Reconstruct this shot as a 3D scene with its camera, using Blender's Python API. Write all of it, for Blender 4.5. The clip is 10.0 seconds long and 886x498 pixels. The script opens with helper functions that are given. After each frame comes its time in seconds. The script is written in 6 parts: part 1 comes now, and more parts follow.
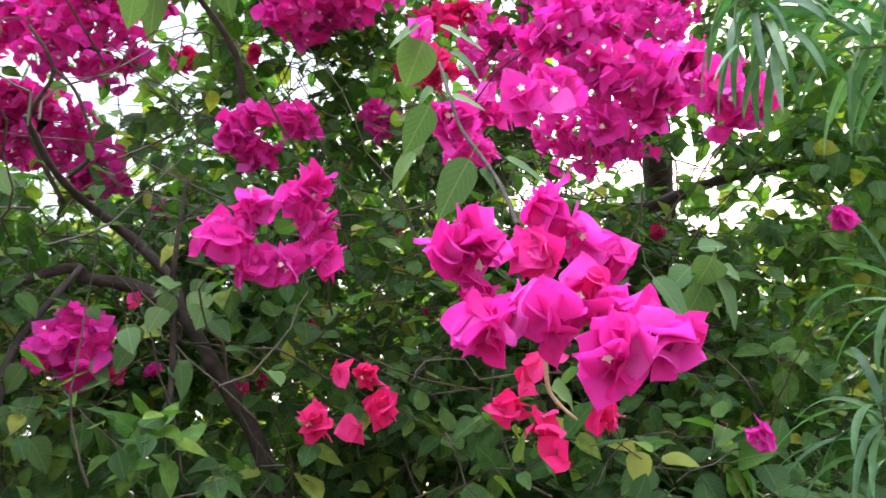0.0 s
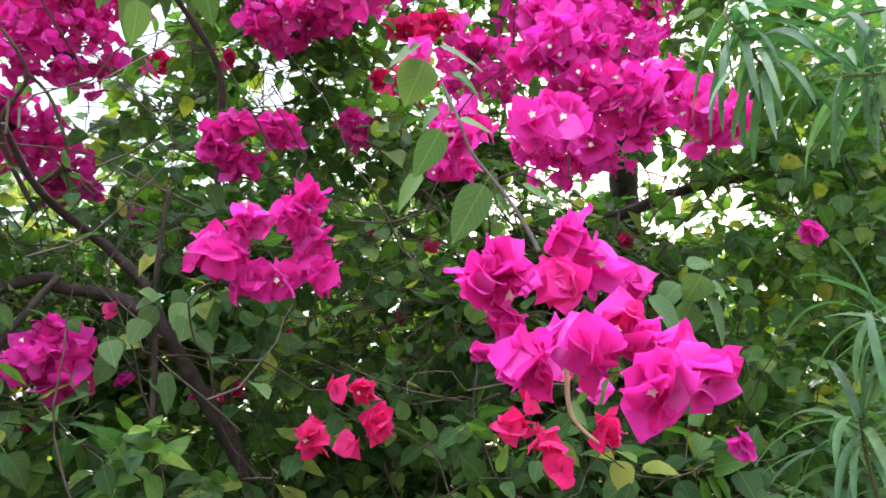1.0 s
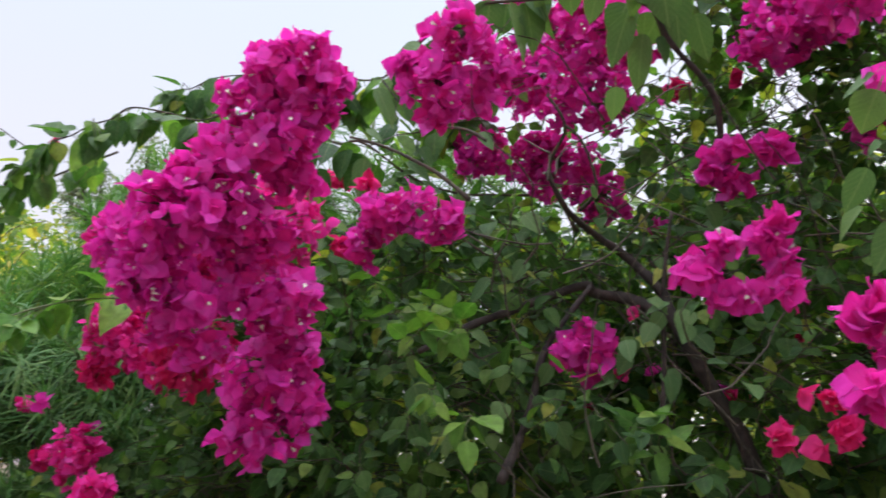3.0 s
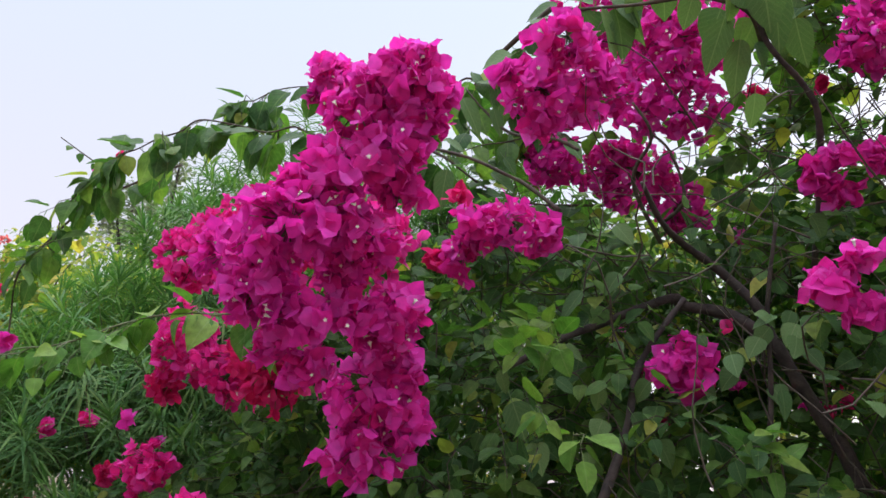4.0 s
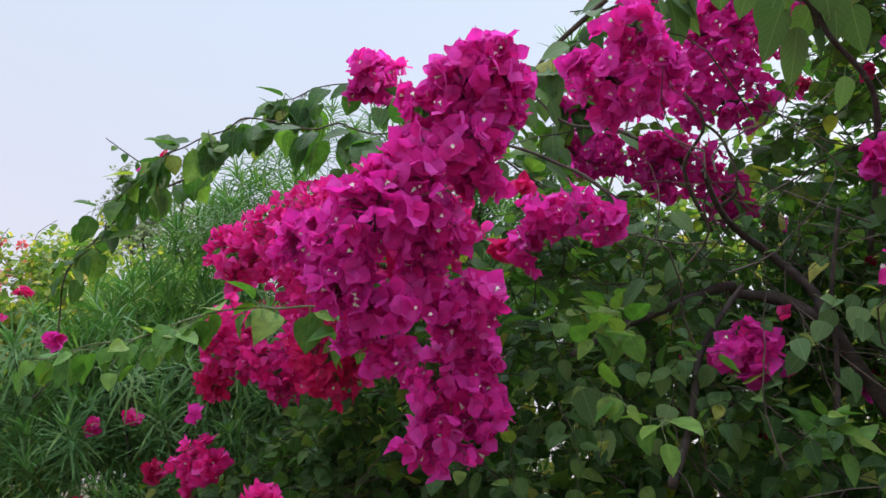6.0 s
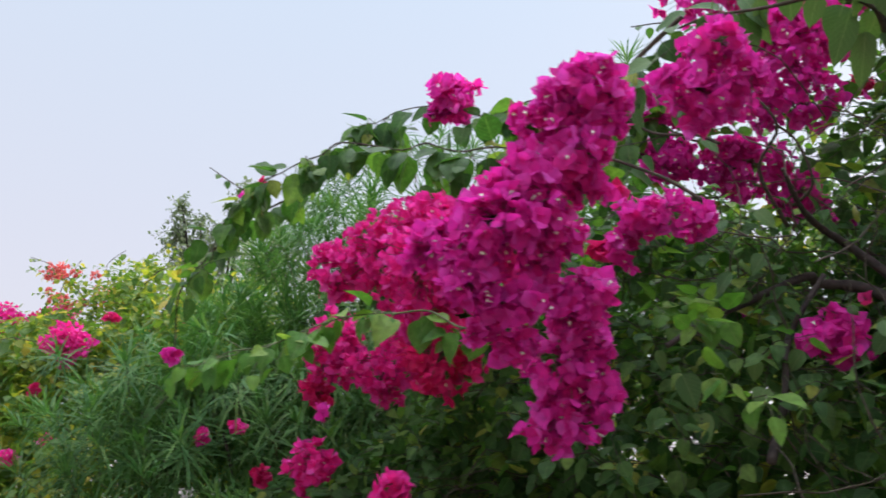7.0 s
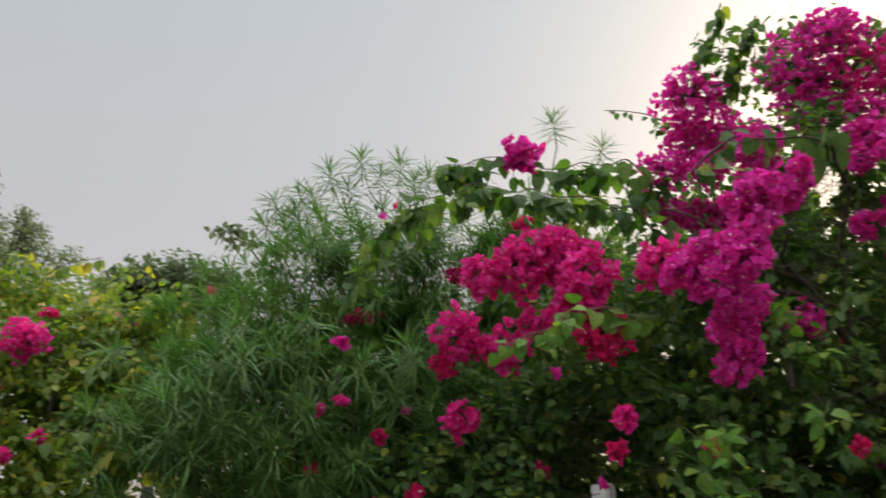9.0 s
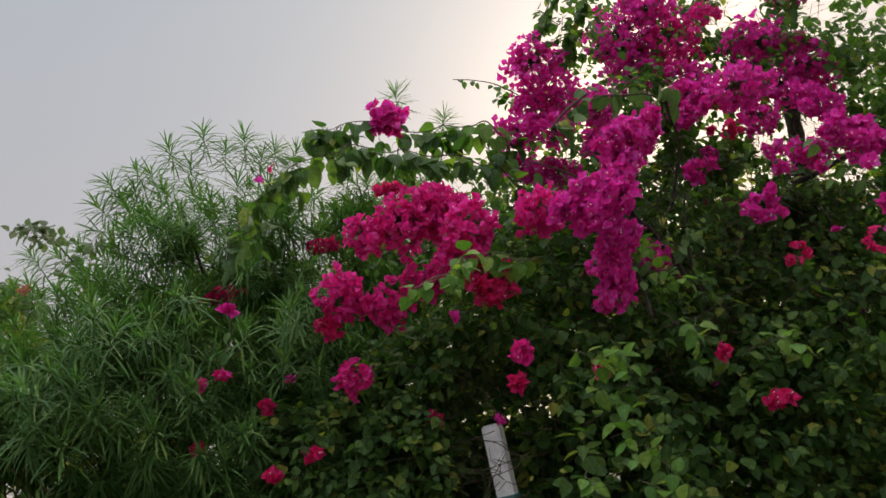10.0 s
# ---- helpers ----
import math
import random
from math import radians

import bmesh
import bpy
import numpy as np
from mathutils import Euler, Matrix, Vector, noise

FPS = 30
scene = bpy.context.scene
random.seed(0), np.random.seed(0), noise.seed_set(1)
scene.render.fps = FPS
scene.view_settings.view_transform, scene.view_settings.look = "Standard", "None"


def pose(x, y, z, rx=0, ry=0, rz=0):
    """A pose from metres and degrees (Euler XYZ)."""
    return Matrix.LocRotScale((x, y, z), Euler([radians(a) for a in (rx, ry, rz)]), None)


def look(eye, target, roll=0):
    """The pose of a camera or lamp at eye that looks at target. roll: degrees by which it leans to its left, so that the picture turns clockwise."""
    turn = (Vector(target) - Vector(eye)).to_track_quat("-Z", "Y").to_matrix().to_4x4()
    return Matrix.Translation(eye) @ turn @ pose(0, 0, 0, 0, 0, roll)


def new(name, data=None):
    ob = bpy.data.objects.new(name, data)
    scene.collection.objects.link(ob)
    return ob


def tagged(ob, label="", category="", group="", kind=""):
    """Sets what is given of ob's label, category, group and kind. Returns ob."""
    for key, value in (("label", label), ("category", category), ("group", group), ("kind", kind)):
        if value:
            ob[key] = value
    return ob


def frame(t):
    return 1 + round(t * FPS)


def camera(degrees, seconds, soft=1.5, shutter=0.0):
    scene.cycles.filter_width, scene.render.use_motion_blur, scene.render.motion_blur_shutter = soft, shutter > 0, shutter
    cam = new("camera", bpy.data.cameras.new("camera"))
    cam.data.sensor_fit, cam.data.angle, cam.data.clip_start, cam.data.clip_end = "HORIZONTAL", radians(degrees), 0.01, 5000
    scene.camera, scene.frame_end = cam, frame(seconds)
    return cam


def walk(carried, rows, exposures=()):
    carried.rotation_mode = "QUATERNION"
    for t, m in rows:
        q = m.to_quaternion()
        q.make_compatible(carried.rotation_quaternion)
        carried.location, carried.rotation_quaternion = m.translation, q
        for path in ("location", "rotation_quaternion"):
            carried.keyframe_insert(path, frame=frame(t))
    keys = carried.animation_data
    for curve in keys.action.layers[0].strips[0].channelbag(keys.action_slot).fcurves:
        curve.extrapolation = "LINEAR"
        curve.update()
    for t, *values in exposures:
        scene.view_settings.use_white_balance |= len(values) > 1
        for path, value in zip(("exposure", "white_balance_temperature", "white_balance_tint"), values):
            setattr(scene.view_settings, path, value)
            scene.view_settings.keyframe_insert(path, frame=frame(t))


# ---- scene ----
PATH = [
    (0, (0.519, -0.123, 1.447), (1.128, 1.68, 2.063), -5.7),
    (0.5, (0.477, -0.109, 1.47), (1.251, 1.64, 2.056), -7.6),
    (1, (0.461, -0.123, 1.47), (1.185, 1.641, 2.072), -6.5),
    (1.5, (0.569, -0.187, 1.472), (1.004, 1.643, 2.152), -3.9),
    (2, (0.683, -0.261, 1.478), (0.793, 1.61, 2.177), -1.2),
    (2.5, (0.654, -0.299, 1.455), (0.399, 1.575, 2.106), 1.4),
    (3, (0.569, -0.347, 1.448), (-0.065, 1.453, 2.046), 4.4),
    (3.2, (0.546, -0.377, 1.438), (-0.18, 1.391, 2.027), 5.1),
    (4.3, (0.372, -0.355, 1.459), (-0.273, 1.429, 2.09), 3.8),
    (4.5, (0.358, -0.35, 1.46), (-0.269, 1.438, 2.101), 3.2),
    (5, (0.31, -0.355, 1.466), (-0.284, 1.44, 2.119), 3.1),
    (5.5, (0.273, -0.402, 1.441), (-0.341, 1.391, 2.08), 3.8),
    (5.7, (0.288, -0.411, 1.43), (-0.362, 1.376, 2.051), 4.2),
    (6.8, (0.296, -0.512, 1.376), (-0.446, 1.233, 2.011), 2.0),
    (7, (0.212, -0.6, 1.342), (-0.556, 1.127, 1.997), 2.1),
    (7.5, (-0.111, -0.921, 1.244), (-1.022, 0.73, 1.909), 3.1),
    (8, (-0.632, -1.23, 1.042), (-1.491, 0.441, 1.729), 1.0),
    (8.5, (-1.182, -1.528, 1.146), (-1.663, 0.269, 1.881), -0.3),
    (9, (-1.364, -1.802, 1.158), (-1.237, 0.096, 1.777), -4.9),
    (9.5, (-1.38, -1.874, 1.146), (-0.959, 0.01, 1.667), -5.8),
    (10, (-1.762, -1.734, 1.02), (-1.12, 0.08, 1.565), -13.0),
]
cam = camera(59.1, 10.0, soft=1.55, shutter=0.2)
walk(cam, [(t, look(eye, target, roll)) for t, eye, target, roll in PATH],
     exposures=[(0.0, 1.4, 6300, 11), (1.3, 1.4, 6250, 12), (2.0, 0.88, 6150, 16), (2.5, 0.62, 6150, 17), (3.0, 0.58, 6300, 17), (5.5, 0.4, 6150, 14), (7.5, 0.32, 6250, 12), (8.2, 0.2, 6600, 10), (9.0, -0.15, 7050, 11), (10.0, -0.38, 6950, 13)])

# ---------------------------------------------------------------- sky and sun
SUN_AZ, SUN_EL = 38.0, 24.0          # degrees clockwise from +y, and up
world = bpy.data.worlds.new("hazy_sky")
scene.world = world
world.use_nodes = True
wn = world.node_tree.nodes
sky = wn.new("ShaderNodeTexSky")
sky.sky_type = "NISHITA"
sky.sun_disc = False
sky.sun_elevation = radians(SUN_EL)
sky.sun_rotation = radians(SUN_AZ)
sky.air_density, sky.dust_density, sky.ozone_density = 1.0, 3.0, 1.0
# thin haze over the clear-sky colours: pinkish low down, pale blue higher up
wl = world.node_tree.links
coord, split, haze = wn.new("ShaderNodeTexCoord"), wn.new("ShaderNodeSeparateXYZ"), wn.new("ShaderNodeValToRGB")
wl.new(coord.outputs["Generated"], split.inputs[0])
wl.new(split.outputs["Z"], haze.inputs[0])
haze.color_ramp.elements[0].position, haze.color_ramp.elements[0].color = 0.0, (0.575, 0.52, 0.53, 1)
haze.color_ramp.elements[1].position, haze.color_ramp.elements[1].color = 0.64, (0.505, 0.575, 0.64, 1)
overhead = haze.color_ramp.elements.new(1.0)
overhead.color = (4.2, 4.26, 4.38, 1)
clear = wn.new("ShaderNodeMix")
clear.data_type, clear.blend_type = "RGBA", "ADD"
clear.inputs[0].default_value = 1.0
dim = wn.new("ShaderNodeMix")
dim.data_type, dim.blend_type = "RGBA", "MULTIPLY"
dim.inputs[0].default_value = 1.0
dim.inputs[7].default_value = (0.025, 0.025, 0.025, 1)
wl.new(sky.outputs[0], dim.inputs[6])
wl.new(dim.outputs[2], clear.inputs[6])
wl.new(haze.outputs[0], clear.inputs[7])
wl.new(clear.outputs[2], wn["Background"].inputs["Color"])
wn["Background"].inputs["Strength"].default_value = 1.0

lamp = bpy.data.lights.new("sun", "SUN")
lamp.energy, lamp.angle, lamp.color = 3.0, radians(8), (1.0, 0.93, 0.82)
sun = new("sun", lamp)
sun_way = Vector((math.sin(radians(SUN_AZ)) * math.cos(radians(SUN_EL)), math.cos(radians(SUN_AZ)) * math.cos(radians(SUN_EL)), math.sin(radians(SUN_EL))))
sun.matrix_world = look(sun_way * 30, (0, 0, 0))

# ---------------------------------------------------------------- materials
rng = np.random.default_rng(7)


def shuffle_value(nt):
    """A value of its own for every leaf, be it an object or an island of a mesh."""
    geo, info = nt.nodes.new("ShaderNodeNewGeometry"), nt.nodes.new("ShaderNodeObjectInfo")
    add, fract = nt.nodes.new("ShaderNodeMath"), nt.nodes.new("ShaderNodeMath")
    add.operation, fract.operation = "ADD", "FRACT"
    nt.links.new(geo.outputs["Random Per Island"], add.inputs[0])
    nt.links.new(info.outputs["Random"], add.inputs[1])
    nt.links.new(add.outputs[0], fract.inputs[0])
    return fract.outputs[0]


def blade_material(name, stops, glow, through_part, rough, blotch=0.25, scale=60.0, coat=0.3, veins=0.0):
    """Leaf or bract: coloured piece by piece, mottled, partly letting light through."""
    mat = bpy.data.materials.new(name)
    mat.use_nodes = True
    nt = mat.node_tree
    nodes, links = nt.nodes, nt.links
    out, bsdf = nodes["Material Output"], nodes["Principled BSDF"]
    ramp = nodes.new("ShaderNodeValToRGB")
    ramp.color_ramp.elements[0].position, ramp.color_ramp.elements[1].position = stops[0][0], stops[-1][0]
    for pos, _ in stops[1:-1]:
        ramp.color_ramp.elements.new(pos)
    for el, (_, col) in zip(ramp.color_ramp.elements, stops):
        el.color = (*col, 1)
    links.new(shuffle_value(nt), ramp.inputs[0])
    tex = nodes.new("ShaderNodeTexCoord")
    n1, n2 = nodes.new("ShaderNodeTexNoise"), nodes.new("ShaderNodeTexNoise")
    n1.inputs["Scale"].default_value, n1.inputs["Detail"].default_value = scale, 4
    n2.inputs["Scale"].default_value, n2.inputs["Detail"].default_value = scale * 6, 3
    links.new(tex.outputs["Object"], n1.inputs["Vector"])
    links.new(tex.outputs["Object"], n2.inputs["Vector"])
    hsv = nodes.new("ShaderNodeHueSaturation")
    rng_node = nodes.new("ShaderNodeMapRange")
    rng_node.inputs[1].default_value, rng_node.inputs[2].default_value = 0.3, 0.7
    rng_node.inputs[3].default_value, rng_node.inputs[4].default_value = 1 - blotch, 1 + blotch
    links.new(n1.outputs[0], rng_node.inputs[0])
    links.new(rng_node.outputs[0], hsv.inputs["Value"])
    links.new(ramp.outputs[0], hsv.inputs["Color"])
    if veins:
        # midrib and slanting side veins, from the leaf's own coordinates
        uv, sep = nodes.new("ShaderNodeUVMap"), nodes.new("ShaderNodeSeparateXYZ")
        links.new(uv.outputs[0], sep.inputs[0])

        def maths(op, a, b=None):
            n = nodes.new("ShaderNodeMath")
            n.operation = op
            for i, x in enumerate((a, b)):
                if isinstance(x, (int, float)):
                    n.inputs[i].default_value = x
                elif x is not None:
                    links.new(x, n.inputs[i])
            return n.outputs[0]

        off = maths("ABSOLUTE", sep.outputs["Y"])
        rib = maths("LESS_THAN", off, 0.022)
        slant = maths("SUBTRACT", sep.outputs["X"], maths("MULTIPLY", off, 0.75))
        side = maths("LESS_THAN", maths("ABSOLUTE", maths("SUBTRACT", maths("FRACT", maths("MULTIPLY", slant, 7.0)), 0.5)), 0.06)
        mask = maths("MAXIMUM", rib, maths("MULTIPLY", side, 0.55))
        pale = nodes.new("ShaderNodeMix")
        pale.data_type, pale.blend_type = "RGBA", "MIX"
        links.new(maths("MULTIPLY", mask, veins), pale.inputs[0])
        links.new(hsv.outputs[0], pale.inputs[6])
        pale.inputs[7].default_value = (0.30, 0.38, 0.18, 1)
        hsv = pale
    colour = hsv.outputs[2] if veins else hsv.outputs[0]
    links.new(colour, bsdf.inputs["Base Color"])
    bump = nodes.new("ShaderNodeBump")
    bump.inputs["Strength"].default_value, bump.inputs["Distance"].default_value = 0.25, 0.002
    links.new(n2.outputs[0], bump.inputs["Height"])
    links.new(bump.outputs[0], bsdf.inputs["Normal"])
    bsdf.inputs["Roughness"].default_value = rough
    bsdf.inputs["Specular IOR Level"].default_value = coat
    trans = nodes.new("ShaderNodeBsdfTranslucent")
    tint = nodes.new("ShaderNodeMix")
    tint.data_type, tint.blend_type = "RGBA", "MULTIPLY"
    tint.inputs[0].default_value = 1.0
    links.new(colour, tint.inputs[6])
    tint.inputs[7].default_value = (*glow, 1)
    links.new(tint.outputs[2], trans.inputs["Color"])
    mix = nodes.new("ShaderNodeMixShader")
    mix.inputs[0].default_value = through_part
    links.new(bsdf.outputs[0], mix.inputs[1])
    links.new(trans.outputs[0], mix.inputs[2])
    links.new(mix.outputs[0], out.inputs["Surface"])
    return mat


def solid_material(name, a, b, rough, scale=30.0, bump_by=0.4, stretch=(1, 1, 1), dist=0.004):
    """Bark, paint or soil: two colours mixed by noise at two scales, with relief."""
    mat = bpy.data.materials.new(name)
    mat.use_nodes = True
    nt = mat.node_tree
    nodes, links = nt.nodes, nt.links
    bsdf = nodes["Principled BSDF"]
    tex, mapping = nodes.new("ShaderNodeTexCoord"), nodes.new("ShaderNodeMapping")
    mapping.inputs["Scale"].default_value = stretch
    links.new(tex.outputs["Object"], mapping.inputs["Vector"])
    n1, n2 = nodes.new("ShaderNodeTexNoise"), nodes.new("ShaderNodeTexNoise")
    n1.inputs["Scale"].default_value, n1.inputs["Detail"].default_value = scale, 6
    n2.inputs["Scale"].default_value, n2.inputs["Detail"].default_value = scale * 7, 4
    links.new(mapping.outputs[0], n1.inputs["Vector"])
    links.new(mapping.outputs[0], n2.inputs["Vector"])
    both = nodes.new("ShaderNodeMath")
    both.operation = "MULTIPLY_ADD"
    both.inputs[1].default_value = 0.4
    links.new(n2.outputs[0], both.inputs[0])
    links.new(n1.outputs[0], both.inputs[2])
    ramp = nodes.new("ShaderNodeValToRGB")
    ramp.color_ramp.elements[0].position, ramp.color_ramp.elements[1].position = 0.5, 0.9
    ramp.color_ramp.elements[0].color, ramp.color_ramp.elements[1].color = (*a, 1), (*b, 1)
    links.new(both.outputs[0], ramp.inputs[0])
    links.new(ramp.outputs[0], bsdf.inputs["Base Color"])
    bump = nodes.new("ShaderNodeBump")
    bump.inputs["Strength"].default_value, bump.inputs["Distance"].default_value = bump_by, dist
    links.new(both.outputs[0], bump.inputs["Height"])
    links.new(bump.outputs[0], bsdf.inputs["Normal"])
    bsdf.inputs["Roughness"].default_value = rough
    return mat


LEAF = blade_material("bougainvillea_leaf", [(0.0, (0.03, 0.078, 0.026)), (0.45, (0.05, 0.114, 0.034)), (0.78, (0.08, 0.158, 0.042)), (0.93, (0.135, 0.22, 0.05)), (1.0, (0.28, 0.29, 0.06))], (1.9, 2.3, 0.7), 0.36, 0.5, coat=0.16, veins=0.16)
LEAF_MATURE = blade_material("mature_leaf", [(0.0, (0.06, 0.125, 0.05)), (0.6, (0.085, 0.16, 0.06)), (1.0, (0.12, 0.20, 0.07))], (1.7, 2.0, 0.8), 0.2, 0.5, coat=0.12, veins=0.22)
LEAF_YELLOW = blade_material("yellowing_leaf", [(0.0, (0.065, 0.14, 0.03)), (0.5, (0.125, 0.2, 0.04)), (0.85, (0.23, 0.27, 0.05)), (1.0, (0.42, 0.34, 0.07))], (1.7, 1.7, 0.8), 0.42, 0.5, veins=0.22)
LEAF_MIXED = blade_material("mixed_green_leaf", [(0.0, (0.06, 0.14, 0.026)), (0.5, (0.12, 0.205, 0.034)), (0.82, (0.22, 0.275, 0.045)), (1.0, (0.40, 0.35, 0.06))], (1.75, 1.8, 0.65), 0.44, 0.5, veins=0.2)
LEAF_YOUNG = blade_material("young_leaf", [(0.0, (0.06, 0.17, 0.03)), (0.6, (0.105, 0.235, 0.04)), (1.0, (0.19, 0.30, 0.06))], (1.6, 1.7, 0.7), 0.38, 0.45, coat=0.2, veins=0.2)
LEAF_NARROW = blade_material("narrow_leaf", [(0.0, (0.05, 0.13, 0.044)), (0.6, (0.088, 0.19, 0.058)), (1.0, (0.15, 0.245, 0.078))], (1.45, 1.8, 0.75), 0.27, 0.5, coat=0.14)
LEAF_DROOP = blade_material("drooping_narrow_leaf", [(0.0, (0.04, 0.105, 0.05)), (0.6, (0.06, 0.145, 0.065)), (1.0, (0.10, 0.19, 0.08))], (1.5, 1.8, 0.9), 0.32, 0.45)
# small tree's leaves: haze over them is put into this paler base colour
LEAF_HAZE_PALED = blade_material("haze_paled_tree_leaf", [(0.0, (0.12, 0.17, 0.11)), (0.6, (0.17, 0.22, 0.14)), (1.0, (0.23, 0.27, 0.17))], (1.4, 1.5, 0.9), 0.42, 0.5, scale=12.0)
# leaves further off, the green lightened to stand in for distance haze
LEAF_FAR_HAZED = blade_material("haze_lightened_leaf", [(0.0, (0.068, 0.112, 0.068)), (0.6, (0.108, 0.158, 0.092)), (1.0, (0.16, 0.2, 0.11))], (1.4, 1.6, 0.8), 0.3, 0.55, scale=12.0)
MAGENTA = blade_material("magenta_bract", [(0.0, (0.64, 0.022, 0.26)), (0.4, (0.69, 0.036, 0.375)), (0.8, (0.72, 0.06, 0.465)), (1.0, (0.76, 0.12, 0.57))], (1.2, 1.0, 1.15), 0.45, 0.6, blotch=0.15, coat=0.12)
PURPLE = blade_material("purple_bract", [(0.0, (0.61, 0.022, 0.285)), (0.5, (0.67, 0.034, 0.385)), (1.0, (0.72, 0.08, 0.49))], (1.2, 1.0, 1.15), 0.45, 0.6, blotch=0.15, coat=0.12)
ROSE = blade_material("rose_bract", [(0.0, (0.66, 0.018, 0.21)), (0.4, (0.74, 0.035, 0.32)), (0.8, (0.78, 0.06, 0.41)), (1.0, (0.80, 0.11, 0.50))], (1.2, 1.0, 1.1), 0.45, 0.6, blotch=0.15, coat=0.12)
CRIMSON = blade_material("crimson_bract", [(0.0, (0.60, 0.014, 0.12)), (0.5, (0.68, 0.025, 0.19)), (1.0, (0.74, 0.06, 0.28))], (1.2, 1.0, 1.1), 0.45, 0.6, blotch=0.15, coat=0.12)
ORANGE = blade_material("orange_bract", [(0.0, (0.66, 0.10, 0.13)), (0.6, (0.74, 0.20, 0.20)), (1.0, (0.78, 0.30, 0.26))], (1.2, 1.1, 1.0), 0.45, 0.6, blotch=0.15, coat=0.12)
FLORET = solid_material("white_floret", (0.72, 0.70, 0.58), (0.85, 0.84, 0.76), 0.6, 200)
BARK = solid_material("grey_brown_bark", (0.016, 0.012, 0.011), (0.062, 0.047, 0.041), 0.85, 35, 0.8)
TWIG = solid_material("dark_twig", (0.035, 0.028, 0.02), (0.085, 0.068, 0.045), 0.8, 60, 0.5)
TAN = solid_material("tan_twig", (0.30, 0.17, 0.10), (0.42, 0.27, 0.18), 0.7, 80, 0.4)
STEM = solid_material("green_stem", (0.06, 0.09, 0.03), (0.12, 0.13, 0.06), 0.7, 60, 0.4)
SOIL = solid_material("dry_soil", (0.10, 0.075, 0.05), (0.22, 0.17, 0.12), 0.95, 3, 0.8)
PAINT = solid_material("weathered_white_paint", (0.58, 0.62, 0.68), (0.86, 0.88, 0.92), 0.8, 22, 0.5)
TEAL = solid_material("teal_paint", (0.03, 0.12, 0.13), (0.06, 0.22, 0.22), 0.75, 25, 0.4)
CONCRETE = solid_material("grey_concrete", (0.20, 0.19, 0.17), (0.36, 0.34, 0.31), 0.9, 9, 0.5)
PLASTER = solid_material("pinkish_plaster", (0.20, 0.15, 0.12), (0.36, 0.28, 0.24), 0.9, 8, 0.5)
WIRE = solid_material("rusty_wire", (0.05, 0.04, 0.035), (0.16, 0.10, 0.07), 0.6, 90, 0.3)


# ---------------------------------------------------------------- making of parts
def mesh_of(name, verts, faces, mats, index=None, uv=None):
    """A mesh from arrays of vertices and of triangles."""
    me = bpy.data.meshes.new(name)
    verts, faces = np.asarray(verts, np.float32), np.asarray(faces, np.int32)
    me.vertices.add(len(verts))
    me.vertices.foreach_set("co", verts.ravel())
    me.loops.add(faces.size)
    me.loops.foreach_set("vertex_index", faces.ravel())
    me.polygons.add(len(faces))
    me.polygons.foreach_set("loop_start", np.arange(0, faces.size, 3, dtype=np.int32))
    if index is not None:
        me.polygons.foreach_set("material_index", np.asarray(index, np.int32))
    me.polygons.foreach_set("use_smooth", np.ones(len(faces), bool))
    me.update(calc_edges=True)
    if uv is not None:
        layer = me.uv_layers.new(name="UVMap")
        layer.data.foreach_set("uv", np.asarray(uv, np.float32)[faces.ravel()].ravel())
    for m in mats:
        me.materials.append(m)
    return me


def put(name, me, parent=None, label="", kind=""):
    ob = new(name, me)
    ob.parent = parent
    return tagged(ob, label=label, kind=kind)


def thing(name, at, label, category, group="", kind=""):
    ob = new(name)
    ob.empty_display_size = 0.1
    ob.location = at
    return tagged(ob, label, category, group, kind)


def part_at(name, me, parent, label="", kind=""):
    """A part whose mesh is in world coordinates, under a thing that stands elsewhere."""
    ob = put(name, me, parent, label, kind)
    ob.matrix_parent_inverse = Matrix.Translation(-Vector(parent.location))
    return ob


def unit(a):
    a = np.asarray(a, float)
    return a / np.maximum(np.linalg.norm(a, axis=-1, keepdims=True), 1e-9)


def frames_of(way, up):
    """Axes along, across and up for arrays of ways and rough normals."""
    way = unit(way)
    side = unit(np.cross(up, way))
    return way, side, np.cross(way, side)


def stamp(shape, at, way, up, length, width):
    """Copies of a shape (vertices, triangles, material numbers) laid along the ways."""
    v, f, m = shape
    way, side, top = frames_of(way, up)
    length, width = np.asarray(length)[:, None, None], np.asarray(width)[:, None, None]
    out = np.asarray(at)[:, None] + v[None, :, :1] * length * way[:, None] + v[None, :, 1:2] * width * side[:, None] + v[None, :, 2:] * width * top[:, None]
    k = len(out)
    tri = f[None] + (np.arange(k) * len(v))[:, None, None]
    return out.reshape(-1, 3), tri.reshape(-1, 3), np.tile(m, k)


def joined(pieces):
    vs, fs, ms, n = [], [], [], 0
    for v, f, m in pieces:
        vs.append(v), fs.append(f + n), ms.append(m)
        n += len(v)
    return np.concatenate(vs), np.concatenate(fs), np.concatenate(ms)


